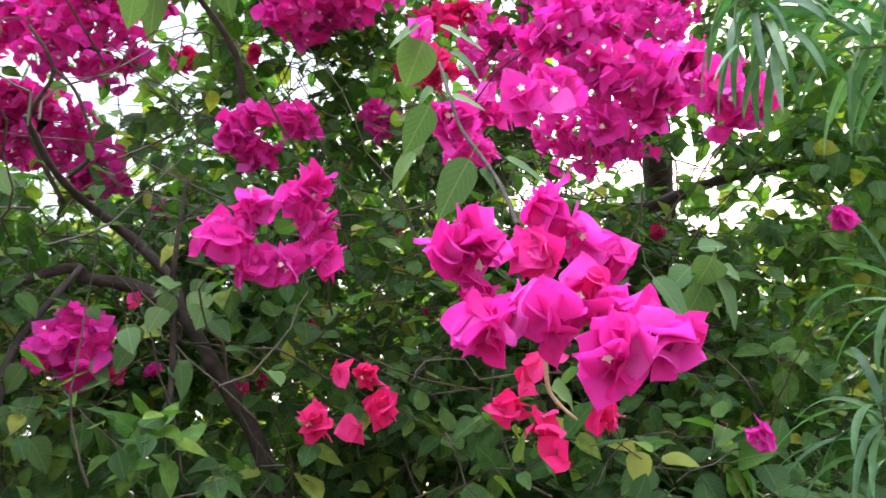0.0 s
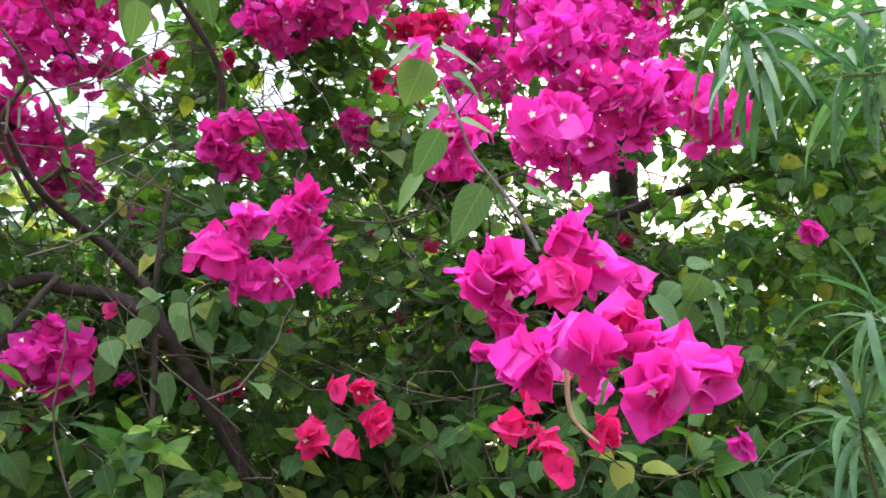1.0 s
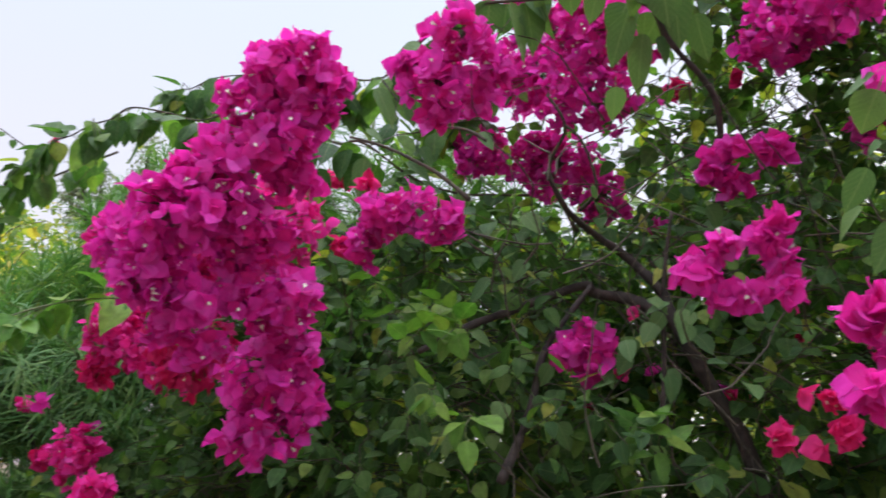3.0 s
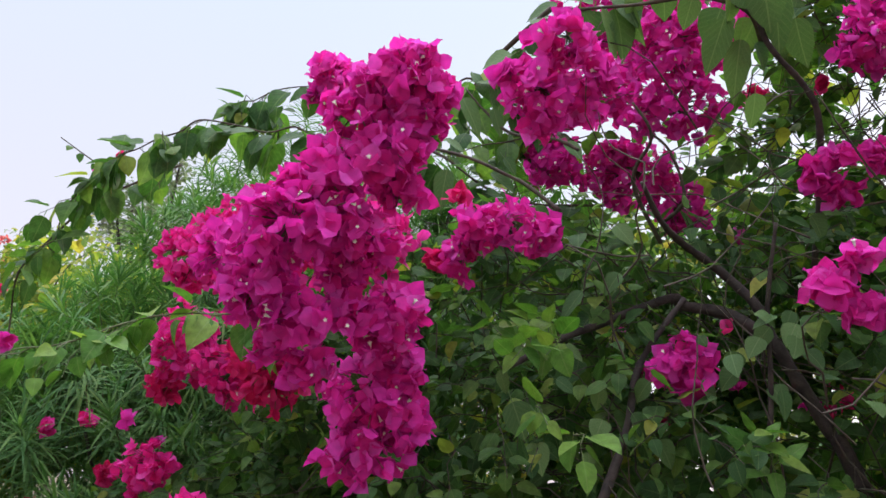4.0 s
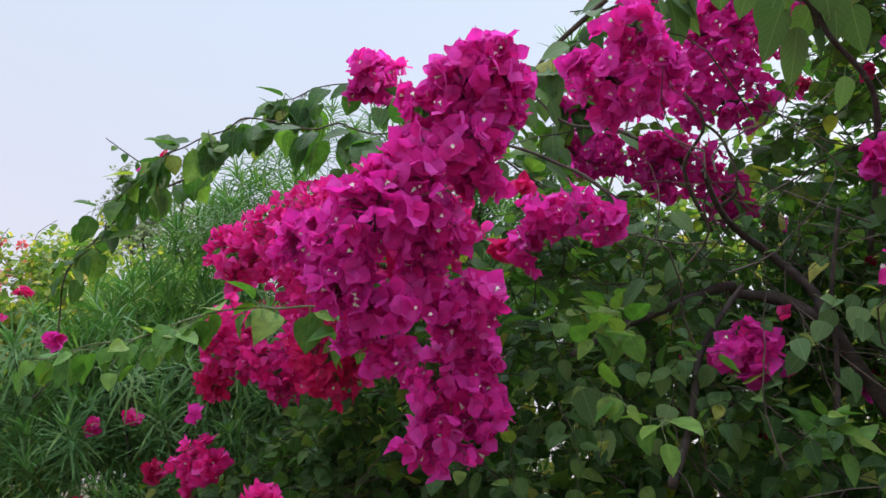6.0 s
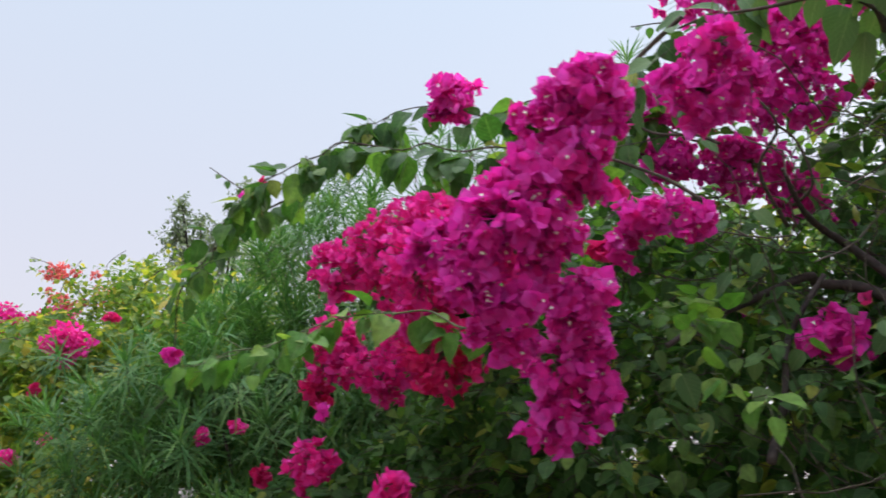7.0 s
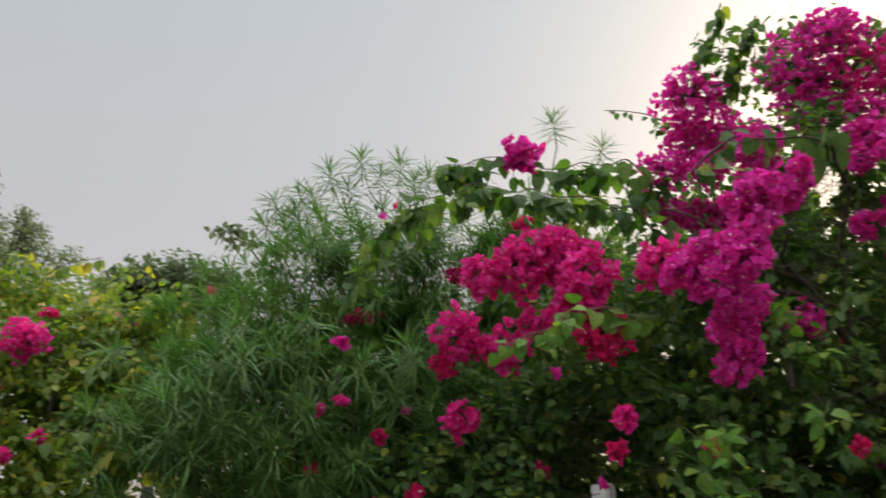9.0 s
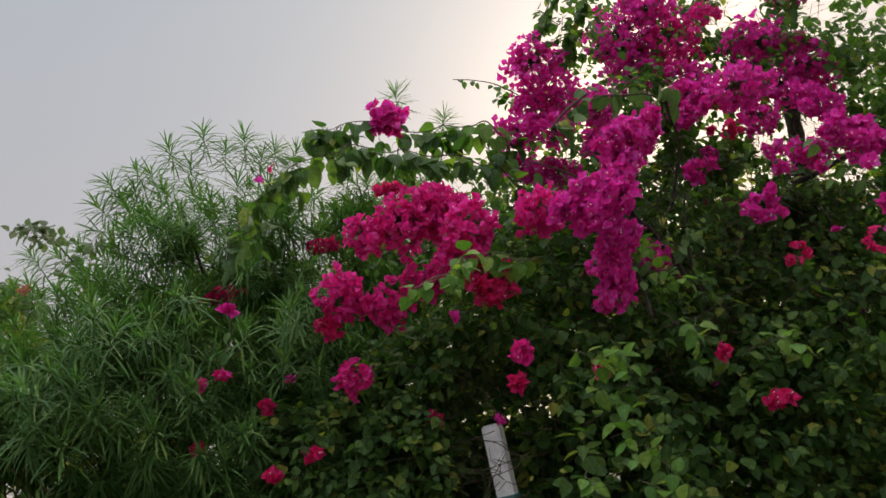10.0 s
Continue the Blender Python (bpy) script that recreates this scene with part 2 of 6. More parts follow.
def blade(stations, fold, droop, wave=0.0, seed=0, stalk=0.0):
    """A leaf along +x, one long and one wide: rows of edge, midrib, edge."""
    r = random.Random(seed)
    v, f = [], []
    if stalk:
        v += [(-stalk, 0.02, stalk * 0.1), (-stalk, -0.02, stalk * 0.1), (0.02, 0.015, 0), (0.02, -0.015, 0)]
        f += [(0, 1, 3), (0, 3, 2)]
    n = len(v)
    for u, w in stations:
        z = -droop * u * u
        a, b = wave * r.uniform(-1, 1), wave * r.uniform(-1, 1)
        v += [(u, w, z + fold * w + a), (u, 0.0, z), (u, -w, z + fold * w + b)]
    for i in range(len(stations) - 1):
        a, b = n + 3 * i, n + 3 * i + 3
        for s in (0, 1):
            f += [(a + s, a + s + 1, b + s + 1), (a + s, b + s + 1, b + s)]
    f = [t for t in f if len({v[i] for i in t}) == 3]
    return np.array(v), np.array(f), np.zeros(len(f), int)


OVATE = [(0.0, 0.12), (0.1, 0.4), (0.28, 0.5), (0.56, 0.43), (0.82, 0.2), (1.0, 0.0)]
LEAVES = [blade(OVATE, 0.16, 0.22, 0.022, 1, 0.3), blade(OVATE, 0.3, 0.12, 0.03, 2, 0.35), blade(OVATE, -0.1, 0.4, 0.03, 3, 0.3), blade(OVATE, 0.42, 0.3, 0.035, 4, 0.25), blade(OVATE, 0.08, 0.55, 0.04, 5, 0.3)]
OVATE_FINE = [(0.0, 0.1), (0.05, 0.3), (0.17, 0.47), (0.36, 0.5), (0.58, 0.42), (0.78, 0.25), (0.91, 0.09), (1.0, 0.0)]
LEAVES_FINE = [blade(OVATE_FINE, 0.16, 0.22, 0.022, 1, 0.3), blade(OVATE_FINE, 0.3, 0.32, 0.03, 2, 0.35), blade(OVATE_FINE, 0.38, 0.45, 0.03, 3, 0.3)]
OVATE_LOW = [(0.0, 0.12), (0.25, 0.5), (0.65, 0.38), (1.0, 0.0)]
LEAVES_LOW = [blade(OVATE_LOW, 0.2, 0.25, 0.03, 5), blade(OVATE_LOW, 0.4, 0.1, 0.03, 6)]
LANCE = [(0.0, 0.15), (0.2, 0.42), (0.5, 0.5), (0.8, 0.3), (1.0, 0.0)]
LANCE_LONG = [(0.0, 0.14), (0.1, 0.3), (0.25, 0.45), (0.42, 0.5), (0.6, 0.44), (0.76, 0.32), (0.9, 0.15), (1.0, 0.0)]
ARCHED = [blade(LANCE_LONG, 0.3, 1.0, 0.0, 1), blade(LANCE_LONG, 0.35, 3.0, 0.0, 2), blade(LANCE_LONG, 0.25, 5.0, 0.0, 3), blade(LANCE_LONG, 0.3, 7.5, 0.0, 4)]


def strip(droop):
    """A plain narrow leaf, two edges only."""
    v = [(u, e * w, -droop * u * u + 0.15 * abs(e)) for u, w in LANCE for e in (1, -1)]
    f = []
    for i in range(len(LANCE) - 1):
        a = 2 * i
        f += [(a, a + 1, a + 3), (a, a + 3, a + 2)]
    return np.array(v), np.array(f[:-1]), np.zeros(len(f) - 1, int)


STRIPS = [strip(1.0), strip(3.0), strip(6.0), strip(10.0)]
BRACT = [(0.0, 0.08), (0.14, 0.36), (0.38, 0.5), (0.62, 0.42), (0.84, 0.19), (1.0, 0.0)]


def flower_shape(seed, floret, rows=BRACT):
    """Three papery bracts about +x, with or without the open white floret."""
    r = random.Random(seed)
    bits = []
    for k in range(3):
        v, f, m = blade(rows, r.uniform(0.1, 0.4), r.uniform(-0.25, 0.35), 0.06, seed * 10 + k)
        v = v * np.array([1.0, 0.86, 0.86])
        lean = radians(r.uniform(28, 62))
        turn = radians(120 * k + r.uniform(-16, 16))
        x, y, z = v[:, 0], v[:, 1], v[:, 2]
        # out from the axis by lean, then round it
        ax, out = x * math.cos(lean) - z * math.sin(lean) * -1, x * math.sin(lean) - z * math.cos(lean)
        bits.append((np.stack([ax, out * math.cos(turn) - y * math.sin(turn), out * math.sin(turn) + y * math.cos(turn)], 1), f, m))
    if floret:
        ring = [(0.62 + 0.03 * (i % 2), (0.11 if i % 2 else 0.065) * math.cos(i * math.pi / 5), (0.11 if i % 2 else 0.065) * math.sin(i * math.pi / 5)) for i in range(10)]
        v = np.array(ring + [(0.58, 0, 0), (0.1, 0, 0)])
        f = np.array([(i, (i + 1) % 10, 10) for i in range(10)] + [(i, 11, (i + 2) % 10) for i in (0, 2, 4, 6, 8)])
        bits.append((v, f, np.ones(len(f), int)))
    return joined(bits)


def fine_flower(seed, floret, rows=8, cols=7, ripple=0.085):
    """Three broad papery bracts with rippled edges, a soft midrib and a short drawn-out tip."""
    r = random.Random(seed)
    bits = []
    for k in range(3):
        v, f = [], []
        a, b, curl, cup = r.uniform(0, 6.28), r.uniform(4.5, 9.0), r.uniform(-0.2, 0.45), r.uniform(-0.2, 0.3)
        lean, turn = radians(r.uniform(30, 74)), radians(120 * k + r.uniform(-20, 20))
        skew, broad = r.uniform(-0.15, 0.15), r.uniform(0.98, 1.25)
        for i in range(rows + 1):
            u = i / rows
            half = 0.5 * math.sin(math.pi * min(1.0, 0.12 + 0.88 * u ** 0.8)) ** 0.9 * (1 - 0.1 * u) + 0.004
            if i == rows:
                half = 0.006
            for j in range(cols):
                e = 2 * j / (cols - 1) - 1
                y = (e * half + skew * u * u) * broad
                z = cup * half * e * e + ripple * abs(e) ** 1.5 * math.sin(b * u + a + 2.1 * e) - curl * u * u - 0.025 * (abs(e) < 0.1)
                ax, out = u * math.cos(lean) + z * math.sin(lean), u * math.sin(lean) - z * math.cos(lean)
                v.append((ax, out * math.cos(turn) - y * math.sin(turn), out * math.sin(turn) + y * math.cos(turn)))
        for i in range(rows):
            for j in range(cols - 1):
                p = i * cols + j
                f += [(p, p + 1, p + cols + 1), (p, p + cols + 1, p + cols)]
        bits.append((np.array(v), np.array(f), np.zeros(len(f), int)))
    if floret:
        ring = [(0.62 + 0.03 * (i % 2), (0.15 if i % 2 else 0.085) * math.cos(i * math.pi / 5), (0.15 if i % 2 else 0.085) * math.sin(i * math.pi / 5)) for i in range(10)]
        v = np.array(ring + [(0.58, 0, 0), (0.1, 0, 0)])
        f = np.array([(i, (i + 1) % 10, 10) for i in range(10)] + [(i, 11, (i + 2) % 10) for i in (0, 2, 4, 6, 8)])
        bits.append((v, f, np.ones(len(f), int)))
    return joined(bits)


FINE = [fine_flower(s, s in (3, 7)) for s in range(1, 11)]
FLOWERS = [fine_flower(s + 20, s in (2, 5, 8), 4, 4, 0.09) for s in range(1, 11)]
COARSE = [flower_shape(s, s == 4, [(0.0, 0.1), (0.3, 0.5), (0.7, 0.36), (1.0, 0.0)]) for s in range(1, 9)]
PRISM = (np.array([(u, 0.5 * math.cos(a), 0.5 * math.sin(a)) for u in (0, 1) for a in (0, 2.094, 4.189)]), np.array([(0, 1, 4), (0, 4, 3), (1, 2, 5), (1, 5, 4), (2, 0, 3), (2, 3, 5)]), np.zeros(6, int))


def tube(points, r0, r1, sides=9, rough=0.0, seed=0):
    """A tapering, slightly knobbly stem through the points."""
    r = random.Random(seed)
    pts = [Vector(p) for p in points]
    fine = []
    for i in range(len(pts) - 1):
        p0, p1, p2, p3 = pts[max(i - 1, 0)], pts[i], pts[i + 1], pts[min(i + 2, len(pts) - 1)]
        for k in range(6):
            u = k / 6
            fine.append(0.5 * (2 * p1 + (p2 - p0) * u + (2 * p0 - 5 * p1 + 4 * p2 - p3) * u * u + (3 * p1 - p0 - 3 * p2 + p3) * u ** 3))
    fine.append(pts[-1])
    v, f = [], []
    for i, p in enumerate(fine):
        way = (fine[min(i + 1, len(fine) - 1)] - fine[max(i - 1, 0)]).normalized()
        a = way.orthogonal().normalized() if abs(way.z) > 0.9 else way.cross(Vector((0, 0, 1))).normalized()
        b = way.cross(a)
        rad = (r0 + (r1 - r0) * i / (len(fine) - 1)) * (1 + rough * r.uniform(-1, 1))
        for k in range(sides):
            t = 2 * math.pi * k / sides
            v.append(p + (a * math.cos(t) + b * math.sin(t)) * rad * (1 + rough * 0.5 * r.uniform(-1, 1)))
    for i in range(len(fine) - 1):
        for k in range(sides):
            a, b = i * sides + k, i * sides + (k + 1) % sides
            f += [(a, b, b + sides), (a, b + sides, a + sides)]
    n = len(v)
    v += [fine[0], fine[-1]]
    for k in range(sides):
        f.append((n, (k + 1) % sides, k))
        f.append((n + 1, n - sides + k, n - sides + (k + 1) % sides))
    return np.array([tuple(p) for p in v]), np.array(f), np.zeros(len(f), int)


class Growth:
    """Collects the leaves and twigs of one plant until they are made into parts."""

    def __init__(self):
        self.at, self.way, self.up, self.long, self.wide, self.kind = [], [], [], [], [], []
        self.tw_at, self.tw_way, self.tw_long, self.tw_wide = [], [], [], []

    def leaf(self, at, way, up, long, wide, kind):
        self.at.append(at), self.way.append(way), self.up.append(up)
        self.long.append(long), self.wide.append(wide), self.kind.append(kind)

    def twig(self, a, b, wide):
        d = b - a
        n = np.linalg.norm(d)
        if n > 1e-5:
            self.tw_at.append(a), self.tw_way.append(d / n), self.tw_long.append(n * 1.03), self.tw_wide.append(wide)

    def shoot(self, base, way, length, leaves, size, droop=0.3, hang=0.5, thick=0.004, ratio=0.8, kinds=4, bare=0.15, wood=True):
        """A twig with leaves set spirally, blades out and hanging."""
        base, way = np.asarray(base, float), unit(np.asarray(way, float))
        pts = [base + way * length * s + np.array([0, 0, -droop * length * s * s]) + rng.normal(0, 0.008, 3) * (s > 0) for s in np.linspace(0, 1, 5)]
        for k in range(4 if wood else 0):
            self.twig(pts[k], pts[k + 1], thick * (1 - 0.17 * k))
        side = unit(np.cross(way, [0.1, 0.2, 1.0]))
        top = np.cross(side, way)
        turn = rng.uniform(0, 6.28)
        for i in range(leaves):
            s = bare + (1 - bare) * (i + rng.uniform(0.2, 0.8)) / leaves
            k = min(int(s * 4), 3)
            p = pts[k] + (pts[k + 1] - pts[k]) * (s * 4 - k)
            turn += 2.4
            out = side * math.cos(turn) + top * math.sin(turn)
            size_i = size * rng.uniform(0.65, 1.15) * (1.05 - 0.35 * s)
            d = unit(out * 0.8 + way * 0.45 + np.array([0, 0, -hang]) * rng.uniform(0.2, 1.4) + rng.normal(0, 0.3, 3))
            up = unit(np.array([0, -0.65, 0.8]) + out * 0.6 + rng.normal(0, 0.3, 3))
            self.leaf(p + d * size_i * 0.25, d, up, size_i, size_i * ratio * rng.uniform(0.85, 1.1), int(rng.integers(kinds)))

    def clump(self, centre, radii, shoots, size=0.062, leaves=9, length=0.28, rise=0.25, shell=0.45, **more):
        """Shoots growing out of the inside of an ellipsoid towards its skin."""
        centre, radii = np.array(centre), np.array(radii)
        for _ in range(shoots):
            d = unit(rng.normal(0, 1, 3))
            s = rng.uniform(shell, 1.0) ** 0.6
            p = centre + d * radii * s
            if p[2] < 0.06:
                continue
            way = unit(d * np.array([1, 1, 0.6]) + rng.normal(0, 0.5, 3) + np.array([0, 0, rise]))
            ln = length * rng.uniform(0.6, 1.3)
            self.shoot(p - way * ln * 0.5, way, ln, max(2, int(leaves * rng.uniform(0.7, 1.3))), size, **more)

    def rosette(self, base, way, length, leaves, size, wide, droop=0.15, thick=0.005, fall=0.0):
        """A stem with long narrow leaves whorled round it, denser to its tip."""
        base, way = np.asarray(base, float), unit(np.asarray(way, float))
        pts = [base + way * length * s + np.array([0, 0, -droop * length * s * s]) for s in np.linspace(0, 1, 5)]
        for k in range(4):
            self.twig(pts[k], pts[k + 1], thick * (1 - 0.15 * k))
        side = unit(np.cross(way, [0.13, 0.2, 1.0]))
        top = np.cross(side, way)
        turn = rng.uniform(0, 6.28)
        for i in range(leaves):
            s = 0.25 + 0.75 * (i / leaves) ** 0.7
            k = min(int(s * 4), 3)
            p = pts[k] + (pts[k + 1] - pts[k]) * (s * 4 - k)
            turn += 2.4
            out = side * math.cos(turn) + top * math.sin(turn)
            open_by = 1.35 - 0.95 * max(0.0, (s - 0.55) / 0.45)
            d = unit(out * open_by + way * (0.25 + 0.9 * max(0.0, (s - 0.5) / 0.5)) + rng.normal(0, 0.12, 3) + np.array([0, 0, -fall]) * rng.uniform(0.5, 1.4))
            up = unit(way * 0.6 + np.array([0, 0, 0.9]) + rng.normal(0, 0.15, 3))
            self.leaf(p, d, up, size * rng.uniform(0.7, 1.15) * (1 - 0.35 * max(0.0, (s - 0.8) / 0.2)), wide * rng.uniform(0.8, 1.15), int(rng.integers(4)))

    def clear(self, points, near, far=0.0):
        """Drops leaves that hang in front of a limb, all within near of it, half of them within far."""
        fine = np.concatenate([np.linspace(a, b, 12) for a, b in zip(np.array(points[:-1]), np.array(points[1:]))])
        at = np.array(self.at)
        keep = np.ones(len(at), bool)
        for p in fine:
            off = np.hypot(at[:, 0] - p[0], at[:, 2] - p[2])
            ahead = at[:, 1] < p[1] + 0.03
            keep &= ~(ahead & (off < near)) & ~(ahead & (off < far) & (np.arange(len(at)) % 2 == 0))
        for some in (self.at, self.way, self.up, self.long, self.wide, self.kind):
            some[:] = [v for v, k in zip(some, keep) if k]

    def thin(self, low, high, share):
        """Drops a share of the leaves and twigs inside a box."""
        for at, lists in ((self.at, (self.at, self.way, self.up, self.long, self.wide, self.kind)), (self.tw_at, (self.tw_at, self.tw_way, self.tw_long, self.tw_wide))):
            p = np.array(at)
            keep = ~((p > np.array(low)).all(1) & (p < np.array(high)).all(1) & (rng.uniform(0, 1, len(p)) < share))
            for some in lists:
                some[:] = [v for v, k in zip(some, keep) if k]

    def gap(self, a, b, near):
        """Drops leaves within near of the line from a to b."""
        a, b = np.array(a), np.array(b)
        at = np.array(self.at)
        t = np.clip((at - a) @ (b - a) / ((b - a) @ (b - a)), 0, 1)
        keep = np.linalg.norm(at - (a + t[:, None] * (b - a)), axis=1) > near
        for some in (self.at, self.way, self.up, self.long, self.wide, self.kind):
            some[:] = [v for v, k in zip(some, keep) if k]

    def make(self, plant, shapes, mat, twig_mat, single=0, near=None, leaf_name="leaf", leaf_label=""):
        """Parts of the plant: its nearest leaves singly, the rest joined, and its twigs."""
        at, way, up = np.array(self.at), np.array(self.way), np.array(self.up)
        long, wide, kind = np.array(self.long), np.array(self.wide), np.array(self.kind)
        rank = np.arange(len(at))
        alone = np.zeros(len(at), bool)
        if single:
            order = np.argsort(np.linalg.norm((at - np.array(near)) * np.array([0.6, 1.0, 0.8]), axis=1))
            alone[order[:single]] = True
        bits, uvs = [], []
        for k, shape in enumerate(shapes):
            pick = (kind % len(shapes) == k) & ~alone
            if pick.any():
                bits.append(stamp(shape, at[pick], way[pick], up[pick], long[pick], wide[pick]))
                uvs.append(np.tile(shape[0][:, :2], (int(pick.sum()), 1)))
        if bits:
            v, f, m = joined(bits)
            part_at("foliage", mesh_of("foliage", v, f, [mat], uv=np.concatenate(uvs)), plant, kind="stuff")
        if self.tw_at:
            v, f, m = stamp(PRISM, np.array(self.tw_at), np.array(self.tw_way), unit(rng.normal(0, 1, (len(self.tw_at), 3))), np.array(self.tw_long), np.array(self.tw_wide))
            part_at("branchwork", mesh_of("branchwork", v, f, [twig_mat]), plant, kind="stuff")
        if single:
            plain = [mesh_of(leaf_name, s[0], s[1], [mat], uv=s[0][:, :2]) for s in shapes]
            for i in rank[alone]:
                a, b, c = frames_of(way[i], up[i])
                m4 = Matrix(((a[0] * long[i], b[0] * wide[i], c[0] * wide[i], at[i][0]), (a[1] * long[i], b[1] * wide[i], c[1] * wide[i], at[i][1]), (a[2] * long[i], b[2] * wide[i], c[2] * wide[i], at[i][2]), (0, 0, 0, 1)))
                ob = put(leaf_name, plain[int(kind[i]) % len(shapes)], plant, leaf_label)
                ob.matrix_parent_inverse = Matrix.Translation(-Vector(plant.location))
                ob.matrix_basis = m4


FLOWER_MESHES = {}


def flower_head(plant, centre, rx, rz, mat, depth=0.8, size=0.031, dense=1.0, single=False, label="", shapes=FLOWERS):
    """A head of papery bracts on thin stalks: an uneven ellipsoid of three-bracted flowers."""
    centre = np.array(centre)
    ry = depth * 0.5 * (rx + rz)
    n = max(1, int(dense * 2.0 * (rx * rz + rx * ry + ry * rz) / (0.7 * size) ** 2))
    d = unit(rng.normal(0, 1, (n, 3)))
    s = rng.uniform(0.08 if single else 0.3, 1.25, n) ** 0.5
    lump = 1 + 0.3 * np.sin(d[:, 0] * 5 + centre[0] * 40) * np.cos(d[:, 2] * 4 + centre[2] * 30)
    at = centre + d * np.array([rx, ry, rz]) * (s * lump)[:, None] * max(0.1, 1 - 0.35 * size / max(rx, rz))
    way = unit(d + rng.normal(0, 0.45, (n, 3)) + np.array([0, -0.15, 0.1]))
    at = at - way * size * 0.5
    up = unit(rng.normal(0, 1, (n, 3)))
    long = size * rng.uniform(0.78, 1.2, n)
    shapes = FINE if single else shapes
    kind = rng.integers(0, len(shapes), n)
    root = centre + np.array([0, 0.3 * ry, 0.3 * rz])
    far = np.linalg.norm(at - root, axis=1)
    stalks = stamp(PRISM, np.tile(root, (n, 1)), at - root, up, far, np.full(n, 0.0018))
    stalks = (stalks[0], stalks[1], stalks[2] + 2)
    bits = [stalks]
    if not single:
        for k, shape in enumerate(shapes):
            pick = kind == k
            if pick.any():
                bits.append(stamp(shape, at[pick], way[pick], up[pick], long[pick], long[pick]))
    v, f, m = joined(bits)
    head = part_at("flower_head", mesh_of("flower_head", v, f, [mat, FLORET, STEM], m), plant, label)
    if single:
        if mat.name not in FLOWER_MESHES:
            FLOWER_MESHES[mat.name] = [mesh_of("flower", s[0], s[1], [mat, FLORET], s[2]) for s in FINE]
        for i in range(n):
            a, b, c = frames_of(way[i], up[i]) 
            k = long[i]
            ob = put("flower", FLOWER_MESHES[mat.name][kind[i]], head)
            ob.matrix_basis = Matrix(((a[0] * k, b[0] * k, c[0] * k, at[i][0]), (a[1] * k, b[1] * k, c[1] * k, at[i][1]), (a[2] * k, b[2] * k, c[2] * k, at[i][2]), (0, 0, 0, 1)))
    return head


def branch(plant, points, r0, r1, mat=BARK, name="branch", label="", rough=0.12):
    v, f, m = tube(points, r0, r1, 9, rough, len(points) * 7 + int(abs(points[0][0]) * 1000))
    return part_at(name, mesh_of(name, v, f, [mat]), plant, label)


def leafy(growth, points, size, every=0.035, hang=1.0, ratio=0.74):
    """Leaves hanging from a branch along its whole length."""
    pts = [np.array(p) for p in points]
    for a, b in zip(pts, pts[1:]):
        n = max(1, int(np.linalg.norm(b - a) / every))
        for i in range(n):
            p = a + (b - a) * (i + rng.uniform(0, 1)) / n
            out = unit(np.cross(b - a, [0, 0, 1.0])) * rng.choice([-1, 1])
            d = unit(out * rng.uniform(0.2, 0.9) + np.array([0, 0, -hang]) + unit(b - a) * 0.3 + rng.normal(0, 0.25, 3))
            up = unit(out + np.array([0, -0.3, 0.8]) + rng.normal(0, 0.3, 3))
            ln = size * rng.uniform(0.7, 1.2)
            growth.leaf(p + d * ln * 0.25, d, up, ln, ln * ratio, int(rng.integers(4)))


# ---------------------------------------------------------------- ground
gv, gf = [], []
edges = [-400, -120, -40, -16, -10, -7, -5, -3.5, -2, -1, 0, 1, 2, 3.5, 5, 7, 10, 16, 40, 120, 400]
for y in edges:
    for x in edges:
        gv.append((x, y, 0.05 * noise.noise((x * 0.7, y * 0.7, 0)) if abs(x) < 12 and abs(y) < 12 else 0.0))
w = len(edges)
for j in range(w - 1):
    for i in range(w - 1):
        a = j * w + i
        gf += [(a, a + 1, a + w + 1), (a, a + w + 1, a + w)]
ground = put("ground", mesh_of("ground", gv, gf, [SOIL]))
tagged(ground, "dry bare soil under the hedge", "ground", kind="structure")

# ---------------------------------------------------------------- the large bougainvillea
bush = thing("bougainvillea_shrub", (0.7, 1.75, 0.0), "tall sprawling bougainvillea with magenta bracts and green leaves", "shrub")
g = Growth()
# skin of leaves towards the path
g.clump((0.65, 1.65, 1.0), (1.0, 0.5, 0.75), 400, size=0.078)
g.clump((-0.25, 1.45, 0.85), (0.55, 0.45, 0.65), 230, size=0.075)
g.clump((1.5, 1.4, 1.0), (0.8, 0.6, 0.8), 400, size=0.07)
g.clump((0.45, 1.7, 1.8), (0.85, 0.5, 0.5), 260, size=0.06)
g.clump((1.4, 1.7, 2.0), (0.8, 0.55, 0.6), 290, size=0.058)
g.clump((0.8, 2.1, 2.75), (0.8, 0.5, 0.5), 80, size=0.065)
g.clump((0.846, 1.675, 2.558), (0.2, 0.15, 0.15), 34, size=0.065)
g.clump((0.588, 1.735, 2.384), (0.35, 0.2, 0.3), 40, size=0.07)
g.clump((-0.2, 1.5, 1.8), (0.5, 0.35, 0.5), 150, size=0.065)
g.clump((-0.45, 1.75, 2.2), (0.5, 0.3, 0.35), 45, size=0.065)
